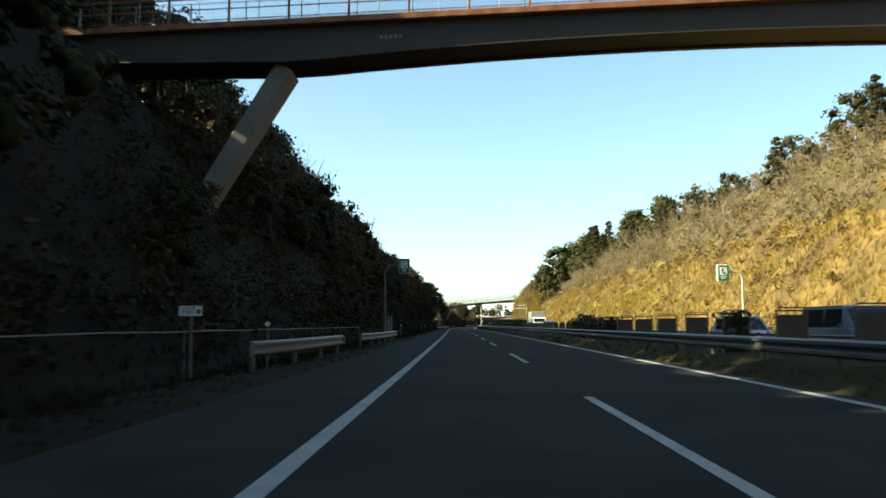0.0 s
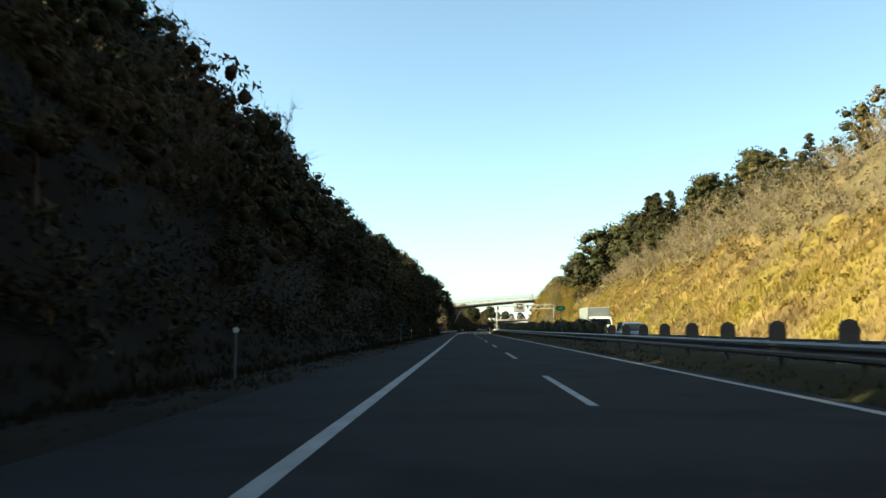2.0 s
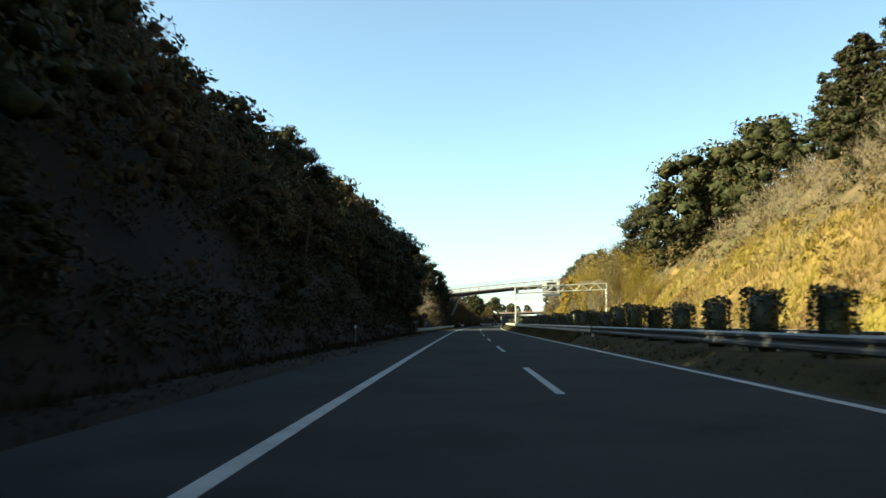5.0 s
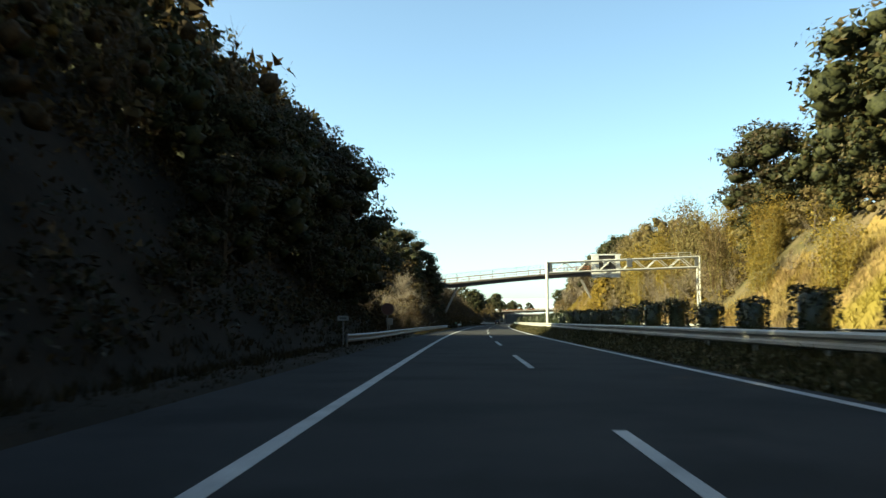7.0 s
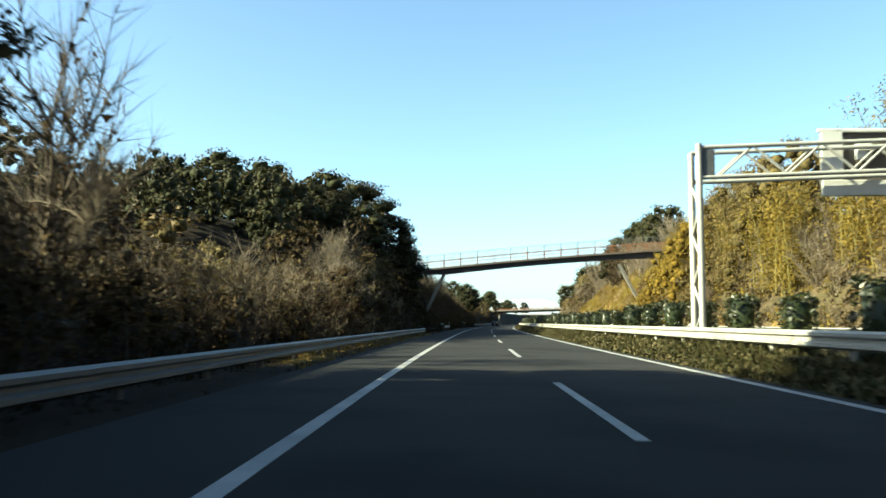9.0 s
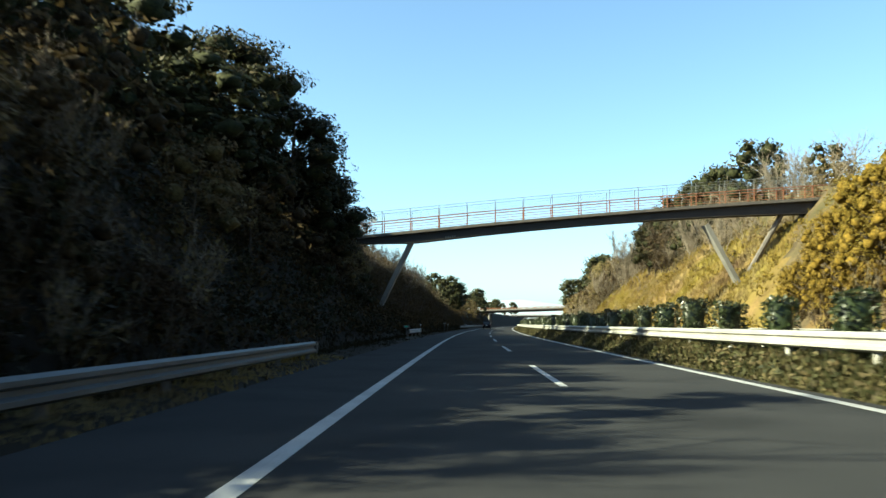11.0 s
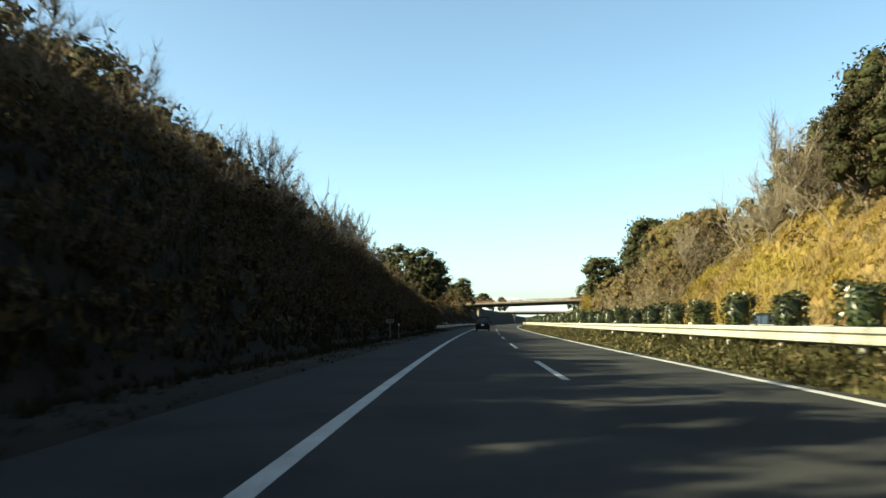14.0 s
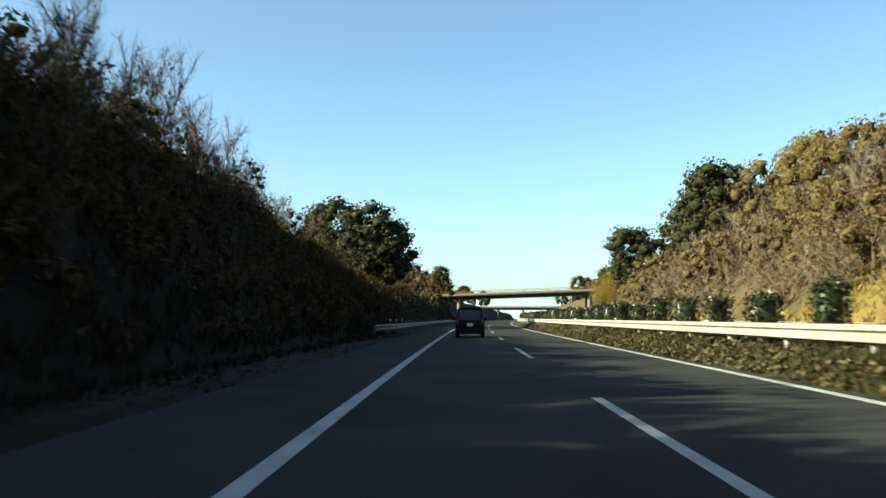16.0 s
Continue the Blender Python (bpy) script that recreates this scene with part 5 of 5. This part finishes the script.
            if len(v) == 3 * len(t):  # loose leaves and twigs: the joined wood makes do with fewer, larger ones
                step, grow = (3, 1.25) if me.name.startswith("brush") or m_bamboo else (6, 1.62)
                q = v.reshape(-1, 3, 3)[::step]
                mid = q.mean(1, keepdims=True)
                v = (mid + (q - mid) * grow).reshape(-1, 3)
                t = np.arange(len(v), dtype=np.int32).reshape(-1, 3)
            out.append((v @ m[:3, :3].T + m[:3, 3], t))
        kind = "woodland_boughs" if "bark" in name else "woodland_leaves"
        stuff(kind, array_mesh(kind, *merge(out), bpy.data.materials[name]), "mixed winter woodland behind the roadside trees", "woodland")
    for ob in PROTOTYPES:
        for c in (*ob.children_recursive, ob):
            bpy.data.objects.remove(c)


def stuff(name, me, label, category):
    return tagged(new(name, me), label, category, kind="stuff")


def belt(kinds, s0, s1, o0, o1, step, scale=1.0, keep=1.0, spread=0.18, tall=1.0):
    """Trees scattered over a stretch of the land, about one to every step x step metres."""
    n = max(1, round((s1 - s0) * abs(o1 - o0) / step ** 2))
    rows = max(1, round(abs(o1 - o0) / step))
    cols = max(1, round(n / rows))
    for i in range(cols):
        for j in range(rows):
            if tree_rng.random() > keep:
                continue
            plant(kinds, s0 + (i + 0.5 + tree_rng.uniform(-0.42, 0.42)) * (s1 - s0) / cols, o0 + (j + 0.5 + tree_rng.uniform(-0.4, 0.4)) * (o1 - o0) / rows, scale, spread, tall=tall)


# the shaded side: slope and crest up to where the cutting ends
belt(SLOPE_TREES + SLOPE_MIXED, -34, 20, -8.2, -21, 4.6, 1.05)
belt(SLOPE_TREES + SLOPE_MIXED, 40, 212, -8.2, -20, 4.7, 1.0)
# tall rows out of view, added to shade the bridge and the median
for s in np.arange(-62, 30, 5.5):
    plant_top(BIG_GREEN, s, -23 - tree_rng.uniform(0, 2), 28.5, 1.2)
    plant_top(BIG_GREEN, s + 3, -29 - tree_rng.uniform(0, 4), 31, 1.2)
# rows hidden behind the crest, added to keep road and median shaded
for s in np.arange(30, 208, 5.0):
    lower = float(np.interp(s, [85, 125], [0, 4.6]))
    plant_top(MID_GREEN, s, -23 - tree_rng.uniform(0, 2), 25 - 0.6 * lower, 1.3)
    plant_top(MID_GREEN, s + 2.5, -28, 28 - 0.35 * lower, 1.4)
    plant_top(MID_GREEN, s + 2.5, -19.5, 21.5 - lower, 1.2)
for s in np.arange(41, 210, 2.6):
    o = -11 - tree_rng.uniform(0, 4.5)
    plant_top(SHRUB_BROWN, s, o, float(ground_z(s, o)) + tree_rng.uniform(5.0, 6.8) - 1.2 * (s > 110), 0.8)
for s in np.arange(46, 214, 2.7):
    plant_top(SLOPE_TREES + SLOPE_MIXED, s, -16 - tree_rng.uniform(0, 1.6), 17.2 + tree_rng.uniform(-0.5, 0.8), 1.1)
# row and low crest belt added to stop sun leaking onto the median
for s in np.arange(12, 48, 3.6):
    plant_top(MID_GREEN, s, -21.5 - tree_rng.uniform(0, 1.5), 19.5, 1.2)
belt(SLOPE_TREES, 44, 214, -15.6, -17.4, 2.4, 0.6)
belt(SLOPE_TREES, 37, 215, -7.0, -7.9, 4.2, 0.52)
belt(SLOPE_TREES, 296, 360, -7.0, -7.9, 4.2, 0.5)
belt(SHRUB_BROWN, 41, 215, -10.5, -16, 3.6, 1.15)
belt(BARE_BROWN, 40, 215, -11, -16, 7.0, 0.85)
belt(SHRUB_BROWN, 44, 70, -11, -15, 2.2, 1.5)
for s, o, z in ((104, -10.8, 12.6), (99, -11.6, 14.0), (95, -12.5, 15.4), (111, -12.4, 15)):
    plant_top(SLOPE_TREES + SLOPE_MIXED, s, o, z, 0.75)
for s, o, z in ((101, -11.6, 15.2), (108, -12.2, 15.8)):
    plant_top(BARE_DARK, s, o, z, 0.9)
belt(BARE_DARK, 44, 222, -11.5, -16, 5.0, 0.95)
belt(BARE_BROWN + OLIVE, 150, 215, -10, -16, 6.0, 0.9)
for s, o, q in ((222, -10.0, 0.58), (240, -15.5, 0.6)):
    plant(BIG_GREEN, s, o, q, 0.04)
# second row, added so that its shadow covers the median
for s, o, z in ((204, -15.5, 18.5), (210, -15, 18), (216, -15, 17.4), (222, -14.5, 17.6), (228, -15.5, 18), (234, -15, 18), (240, -15, 17.6), (246, -15.5, 16.6)):
    plant_top(BIG_GREEN, s, o, z, 1.0)
for s, o, z in ((225, -10.4, 12.2), (230, -10.2, 12.8), (235, -9.7, 13.2), (240.5, -9.3, 13.2), (247, -10.6, 12.0), (252.5, -12.0, 11.0)):
    plant_top(BIG_GREEN, s, o, z, 1.0)
for s, o, z in ((27, -9.2, 6.0), (30, -10.4, 7.2), (24, -8.4, 5.6), (33, -9.2, 5.8), (31, -13.0, 10.5), (34, -14.8, 12.2)):
    plant_top(SLOPE_TREES, s, o, z)
belt(SLOPE_TREES + MID_GREEN, 213, 247, -7.2, -13, 3.4, 0.8)
# added to close gaps that let sun through onto the road
belt(MID_GREEN, 222, 250, -8.5, -12.5, 3.4, 0.85)
for s, o, z in ((221, -12.6, 17.2), (225.5, -12.2, 16.6), (229.5, -12.8, 16.8), (234, -12.4, 16.0), (238, -12.8, 15.4)):
    plant_top(BARE_BROWN + SLOPE_MIXED, s, o, z, 0.8)
belt(BARE, 242, 284, -8.5, -30, 6.5, 0.85)
belt(BARE_BROWN + SLOPE_MIXED, 247, 270, -9.4, -14, 4.2, 0.62)
belt(BARE_BROWN + SLOPE_MIXED, 284, 302, -9.5, -14, 3.8, 0.7)
belt(SHRUB_BROWN + SHRUB_BROWN + SHRUB, 250, 312, -6.9, -11, 2.2, 0.85)
belt(SHRUB_BROWN + SHRUB, 246, 314, -5.9, -6.7, 1.5, 0.6)
belt(SLOPE_MIXED, 246, 312, -6.0, -6.8, 1.8, 0.36)
belt(OLIVE + SLOPE_MIXED, 252, 276, -11, -17, 4.4, 0.8)
belt(BARE, 276, 296, -7.4, -10, 2.6, 0.66)
for s, o, z in ((281, -7.9, 4.6), (284.5, -8.6, 5.6), (288, -7.8, 4.4), (292, -8.8, 5.2)):
    plant_top(BARE, s, o, z, 1.3)
belt(MID_GREEN, 292, 330, -13, -26, 4.6, 0.8)
belt(MID_GREEN + OLIVE + BARE_DARK, 286, 326, -27, -46, 5.5, 0.7)
plant_top(BARE_DARK, 259, -11.5, 10.5, 1.1)
plant_top(BARE_DARK, 262, -13.5, 9.4, 0.9)
plant_top(BARE_DARK, 267, -15.5, 10.5, 0.9)
belt(SLOPE_MIXED, 274, 312, -6.9, -7.9, 2.8, 0.55)
belt(BARE, 284, 310, -8, -10.5, 3.4, 0.68)
belt(BIG_GREEN, 310, 348, -15, -28, 9.0, 0.52)
for s, o, z in ((338, -14, 18.5), (340, -10.6, 14.4), (331, -17, 18.5), (322, -21, 18), (315, -24, 17.5), (309, -27, 15.5), (300, -24, 11), (343, -9.2, 11.0), (340, -20, 19), (328, -12, 14), (318, -14, 14), (306, -17, 12)):
    plant_top(BIG_GREEN, s, o, z, 1.15)
# those at offset -15 and beyond are hidden, added to block the sun
for s, o, z in ((352, -13.5, 13.4), (358, -14, 13.0), (346, -15, 14), (348, -19, 18), (354, -19, 17.6), (360, -19.5, 17), (365, -20.5, 15.5), (357, -16.5, 15.5), (362, -17, 15.0), (367, -18, 14.5), (342, -18, 18), (336, -17, 17), (361, -15.5, 12.2), (355, -10.3, 9.4), (350.5, -10.3, 9.8), (345.5, -10.5, 10.2), (361, -11, 8.8)):
    plant_top(MID_GREEN, s, o, z, 1.15)
belt(OLIVE + SLOPE_MIXED, 296, 362, -8.0, -12, 3.6, 0.85)
belt(SHRUB_BROWN, 366, 492, -7.2, -13, 2.5, 0.62)
belt(OLIVE + SLOPE_MIXED, 366, 490, -10.5, -15, 5.0, 0.5)
belt(SHRUB_BROWN + SHRUB, 378, 490, -11.5, -16, 2.1, 0.95)
belt(BARE_DARK, 376, 486, -12, -16, 3.8, 0.92)
# rows behind the crest, added to shade the carriageway
for s in np.arange(364, 470, 2.8):
    plant_top(SLOPE_MIXED, s, -18 - tree_rng.uniform(0, 2.5), 11.3 if s < 384 else 13.3, 1.2)
    plant_top(MID_GREEN, s - 18, -23 - tree_rng.uniform(0, 2.5), 17.0 + tree_rng.uniform(-0.5, 0.6), 1.3)
for s in np.arange(420, 470, 3.2):
    plant_top(BARE_DARK, s, -12.5 - tree_rng.uniform(0, 2.5), tree_rng.uniform(12.2, 14.8), 0.8)
for s, o, q in ((512, -10, 0.86), (520, -9.5, 0.8), (516, -15, 0.9), (528, -12, 0.7)):
    plant(BIG_GREEN, s, o, q, 0.05)
belt(OLIVE + BARE_BROWN + MID_GREEN, 495, 640, -7.6, -22, 5.6, 0.95)

# the sunlit side
belt(SHRUB, 0, 228, 27.4, 34.5, 2.1, 0.95)
belt(SHRUB + SHRUB + OLIVE, 0, 228, 34.5, 42, 3.4, 1.05)
belt(BARE, 0, 225, 28.5, 36, 5.2, 0.66)
belt(OLIVE + OLIVE + MID_GREEN, 10, 230, 29.0, 36, 5.2, 0.44)
belt(MID_GREEN + OLIVE + OLIVE, -20, 235, 38, 44, 6.2, 0.64)
belt(MID_GREEN + OLIVE, 10, 230, 31.5, 37, 7.5, 0.48)
for s, o, z in ((87, 33, 20.6), (90, 35.5, 21.4), (62, 34, 20.8), (67, 33.5, 21.2), (71, 35, 21.6), (77, 36, 22.4), (118, 34, 19.8), (128, 35, 21.2), (133, 33, 19.8), (144, 34.5, 20.9), (108, 35, 20.8), (160, 33.5, 21.0), (163, 36, 21.8)):
    plant_top(CONIFER + MID_GREEN, s, o, z, 1.1)
for s, o, z in ((186, 32, 21.0), (190, 31.5, 22.6), (194, 32.5, 24.0), (198, 32, 24.2), (202, 33, 24.2), (206, 34, 25.2), (212, 34.5, 25.0), (198, 36, 24.6), (209, 38, 26.8)):
    plant_top(CONIFER, s, o, z, 1.15)
for s, o, z in ((246.5, 30, 24.5), (262, 27.5, 19.6), (246, 35, 26), (256, 36, 25), (268, 31, 17.5), (238, 38, 27.5), (230, 36, 24.5), (264, 37, 22)):
    plant_top(BIG_GREEN, s, o, z, 1.05)
for s, o, q in ((222, 40, 0.9), (200, 43, 0.85), (206, 42.5, 0.95), (211, 44, 0.9), (187, 46, 1.0), (178, 45, 0.7)):
    plant(BIG_GREEN, s, o, q, 0.05)
belt(MID_GREEN + OLIVE, 238, 268, 24.5, 33, 4.0, 0.95)
belt(BAMBOO_GOLD + BAMBOO_GREEN + SHRUB, 234, 262, 22.0, 27, 3.0, 0.75)
belt(BAMBOO_GOLD + BAMBOO_GREEN + BAMBOO_GREEN, 260, 336, 21.8, 32, 4.6, 1.1)
belt(OLIVE + BARE + MID_GREEN, 258, 335, 21, 32, 5.4, 0.92)
belt(SHRUB, 256, 336, 20.8, 26, 3.6, 1.0)
belt(SHRUB_BROWN + SHRUB, 256, 342, 20.0, 24, 2.3, 0.7)
belt(MID_GREEN + BARE, 262, 352, 32, 44, 7.0, 1.0)
for s, o, z in ((345, 21.6, 5.5), (342, 22.6, 8.5), (338, 23.2, 10.8), (333, 23.8, 11.8), (346, 24.4, 8.5), (345, 25.2, 11.2), (340, 26.2, 12.6), (329, 24.5, 12.8), (349, 27, 9.8), (325, 23.0, 12.2)):
    plant_top(GOLD_TALL, s, o, z, 1.1)
for s, o, z in ((325, 25.5, 15), (319, 26, 16), (312, 25, 16), (306, 26, 16.5), (316, 30, 17.5), (328, 30, 16)):
    plant_top(BROWN_TALL, s, o, z, 0.9)
for s, o, z in ((321, 27, 17.5), (382, 27, 17), (310, 28, 18.5)):
    plant_top(BARE, s, o, z, 0.9)
belt(GOLD_BUSH, 328, 352, 20.6, 29, 2.8, 0.55)
belt(GOLD_BUSH + GOLD_BUSH + SHRUB, 400, 470, 21, 27, 4.5, 0.4)
belt(BARE, 366, 475, 27, 36, 5.0, 1.15)
belt(SHRUB, 366, 470, 27, 36, 3.2, 1.1)
for s in np.arange(403, 452, 3.0):
    plant_top(BARE + BARE_BROWN, s, 26.5 + tree_rng.uniform(0, 4.5), tree_rng.uniform(16.2, 19.2), 0.85)
for s, o, z in ((429, 27.5, 18.0), (433.5, 28.5, 17.8)):
    plant_top(BIG_GREEN, s, o, z, 0.85)
for s, o, z in ((425, 27, 17.4), (438, 27.5, 17.0), (442, 27, 16.4)):
    plant_top(BARE, s, o, z, 0.9)
for s, o, z in ((447, 26, 17.2), (452, 25.5, 18.2), (457, 27, 17.5)):
    plant_top(BARE, s, o, z, 0.9)
for s, o, z in ((409, 29, 17.5), (417, 31, 18.2), (428, 29, 16.8), (436, 32, 18.5), (450, 29, 16)):
    plant_top(MID_GREEN, s, o, z, 0.9)
for s, o, z in ((472, 27, 14.2), (476, 30, 15.2), (480, 25.5, 13.4), (484, 29, 15.6), (489, 26.5, 15), (494, 30, 17), (499, 27, 15.5), (504, 31, 17.5), (468, 31, 15), (490, 33, 17)):
    plant_top(BROWN_TALL, s, o, z + 0.8, 0.85)
belt(MID_GREEN + OLIVE + OLIVE, 376, 470, 29, 42, 5.8, 1.1)
belt(BARE_BROWN + SHRUB + OLIVE, 466, 560, 21.5, 33, 3.6, 1.25)
belt(SHRUB, 462, 545, 21, 30, 2.8, 1.4)
for s in np.arange(464, 512, 3.4):
    plant_top(BARE_BROWN + BARE, s, 23.5 + tree_rng.uniform(0, 7), tree_rng.uniform(12.5, 16.0), 0.9)
    plant_top(SHRUB, s + 1.5, 24.5 + tree_rng.uniform(0, 7), tree_rng.uniform(9.5, 13.5), 0.8)
belt(BIG_GREEN, 514, 556, 27, 40, 7.5, 1.08)
belt(BARE_BROWN + OLIVE, 478, 530, 31, 42, 4.8, 1.6)
for s, o in ((548, 23), (556, 25)):
    plant(BIG_GREEN, s, o, 0.95, 0.05)
for s, o, q in ((424, 28.5, 0.72), (431, 30, 0.78), (446, 33, 0.8), (408, 33, 0.82), (416, 32, 0.75), (437, 33.5, 0.85)):
    plant(BIG_GREEN, s, o, q, 0.05)
belt(BAMBOO_GOLD, 566, 600, 21, 27, 3.4, 0.7)
belt(MID_GREEN + OLIVE, 560, 680, 24, 44, 7.5, 1.0)
belt(BIG_GREEN + MID_GREEN, 680, 1000, -40, -14, 20, 0.9)
belt(BIG_GREEN + MID_GREEN, 680, 1000, 28, 60, 20, 0.9)
# hidden back row where the cutting runs out, added to shade the median
for s in np.arange(199, 236, 4.5):
    plant_top(MID_GREEN, s, -20 - tree_rng.uniform(0, 1.5), 18.8, 1.3)
belt(SLOPE_TREES + SLOPE_MIXED, 288, 345, -20, -44, 4.6, 0.62)
set_out_trees(21000)


# ---- grass and undergrowth ----
def scatter(rng, n, s0, s1, o0, o1):
    return rng.uniform(s0, s1, n), rng.uniform(o0, o1, n)


def grass_mesh(name, seed, areas, blades, mat):
    """Tufts of narrow blades. areas: (tufts, s0, s1, o0, o1, height)."""
    g = np.random.default_rng(seed)
    out = []
    for n, s0, s1, o0, o1, hh in areas:
        s, o = scatter(g, n, s0, s1, o0, o1)
        keep = (o < 15) | (o < grass_top(s) + g.normal(0, 0.6, n))
        s, o = s[keep], o[keep]
        n = len(s)
        patch = np.sin(s * 0.31 + 1.7 * np.sin(o * 0.5)) * np.sin(o * 0.63 - s * 0.12) + g.normal(0, 0.4, n)
        h = hh * np.clip(1 + 0.32 * patch, 0.35, 1.7)
        base = at(s, o, ground_z(s, o) - 0.05)
        base = np.repeat(base, blades, 0) + g.normal(0, 0.07, (n * blades, 3)) * [1, 1, 0]
        h = np.repeat(h, blades) * g.uniform(0.6, 1.1, n * blades)
        d = g.normal(0, 0.33, (n * blades, 3))
        d[:, 2] = 1
        tip = base + d * h[:, None]
        a = g.uniform(0, 6.28, n * blades)
        w = np.stack([np.cos(a), np.sin(a), 0 * a], 1) * (0.019 * g.uniform(0.7, 1.5, n * blades) * (1 + hh))[:, None]
        v = np.stack([base - w, base + w, tip], 1).reshape(-1, 3)
        out.append((v, np.arange(len(v)).reshape(-1, 3)))
    return array_mesh(name, *merge(out), mat)


def scrub_mesh(name, seed, areas, mat, size):
    """Low leafy scrub. areas: (clumps, cards each, s0, s1, o0, o1, height)."""
    g = np.random.default_rng(seed)
    pts = []
    for n, k, s0, s1, o0, o1, hh in areas:
        s, o = scatter(g, n, s0, s1, o0, o1)
        c = at(s, o, ground_z(s, o) + hh * 0.3)
        r = hh * g.uniform(0.5, 1.0, n)
        d = g.normal(size=(n, k, 3))
        d /= np.linalg.norm(d, axis=2, keepdims=True)
        pts.append((c[:, None] + d * (r[:, None, None] * g.uniform(0.4, 1.0, (n, k, 1))) * [1, 1, 0.8]).reshape(-1, 3))
    return array_mesh(name, *leaf_cards(g, np.concatenate(pts), size, 1.7), mat)


stuff("dry_grass", grass_mesh("dry_grass", 3, [(31000, -30, 236, 19.7, 29.5, 0.55), (13500, 358, 470, 19.7, 30, 0.6), (3200, 236, 262, 19.7, 26, 0.6), (2500, 470, 600, 19.7, 23, 0.6)], 5, GRASS_GOLD), "tall golden dry grass covering the sunlit bank", "grass")
stuff("median_grass", grass_mesh("median_grass", 4, [(1500, -20, 180, 5.95, 6.85, 0.12), (8000, 180, 520, 5.95, 6.85, 0.2), (7000, 180, 480, 6.2, 7.4, 0.3), (3000, -20, 520, 8.6, 9.8, 0.3)], 6, GRASS_GREEN), "low weedy grass on the sloping median", "grass")
stuff("median_creepers", scrub_mesh("median_creepers", 14, [(6500, 9, 180, 500, 6.0, 6.85, 0.24)], MEDIAN_LEAF, 0.085), "leafy brown and green creepers covering the median bank", "ground cover")
stuff("verge_grass", grass_mesh("verge_grass", 6, [(7000, -20, 480, -6.6, -4.9, 0.26), (5000, -10, 480, -5.0, -4.05, 0.1), (4000, 366, 500, -12, -6.2, 0.6)], 6, GRASS_SHADE), "straggling verge grass, darkened for the shade", "grass")
# Pale copy of the verge grass, laid where the sun reaches it.
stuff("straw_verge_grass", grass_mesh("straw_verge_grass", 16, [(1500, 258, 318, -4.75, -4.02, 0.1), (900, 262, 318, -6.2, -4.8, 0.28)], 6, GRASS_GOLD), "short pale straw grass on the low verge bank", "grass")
stuff("shaded_undergrowth", scrub_mesh("shaded_undergrowth", 7, [(1000, 36, -10, 240, -14, -6.8, 1.0), (600, 40, -10, 240, -7.8, -6.4, 0.8), (200, 22, 290, 368, -7.4, -6.4, 0.7), (500, 50, 236, 305, -16, -6.3, 1.0), (550, 50, 290, 368, -13, -6.5, 1.0)], LEAF_DARK, 0.12), "dense dark undergrowth on the shaded slope", "undergrowth")
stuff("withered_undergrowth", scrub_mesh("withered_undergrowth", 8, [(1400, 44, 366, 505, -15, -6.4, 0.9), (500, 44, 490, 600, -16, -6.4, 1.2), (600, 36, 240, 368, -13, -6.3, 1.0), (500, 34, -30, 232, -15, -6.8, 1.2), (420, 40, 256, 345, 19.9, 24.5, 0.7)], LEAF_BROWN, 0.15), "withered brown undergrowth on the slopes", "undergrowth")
stuff("sunlit_scrub", scrub_mesh("sunlit_scrub", 9, [(1500, 34, -40, 240, 26, 44, 1.0), (500, 32, 366, 480, 26, 44, 1.0), (420, 36, 470, 600, 21, 34, 1.0), (300, 28, -20, 230, 22, 29, 0.6)], LEAF_OLIVE, 0.19), "olive-brown scrub on the upper hillside", "undergrowth")
stuff("golden_scrub", scrub_mesh("golden_scrub", 11, [(420, 40, 255, 362, 20.2, 30, 0.9), (260, 36, 362, 465, 20.5, 29, 0.6), (160, 36, 20, 220, 21, 29, 0.6)], LEAF_GOLD, 0.17), "golden-yellow bushes on the sunlit bank", "undergrowth")

# ---- far hills ----
g = np.random.default_rng(12)
xs = np.linspace(-2600, 2600, 131)
ridge = 40 + 14 * np.sin(xs * 0.0031 + 0.8) + 14 * np.sin(xs * 0.011) + g.normal(0, 2.5, len(xs))
hv = np.concatenate([np.stack([xs, 0 * xs + 2300, 0 * xs - 20], 1), np.stack([xs, 0 * xs + 2500, ridge], 1), np.stack([xs, 0 * xs + 2900, 0 * xs - 20], 1)])
n = len(xs)
i = np.arange(n - 1)
hq = np.concatenate([np.stack([i, i + 1, i + n + 1, i + n], 1), np.stack([i + n, i + n + 1, i + 2 * n + 1, i + 2 * n], 1)])
tagged(new("backdrop_hills", array_mesh("backdrop_hills", hv, hq, HILL_FAR)), "wooded hills on the horizon, haze painted in pale blue", "hills", kind="structure")
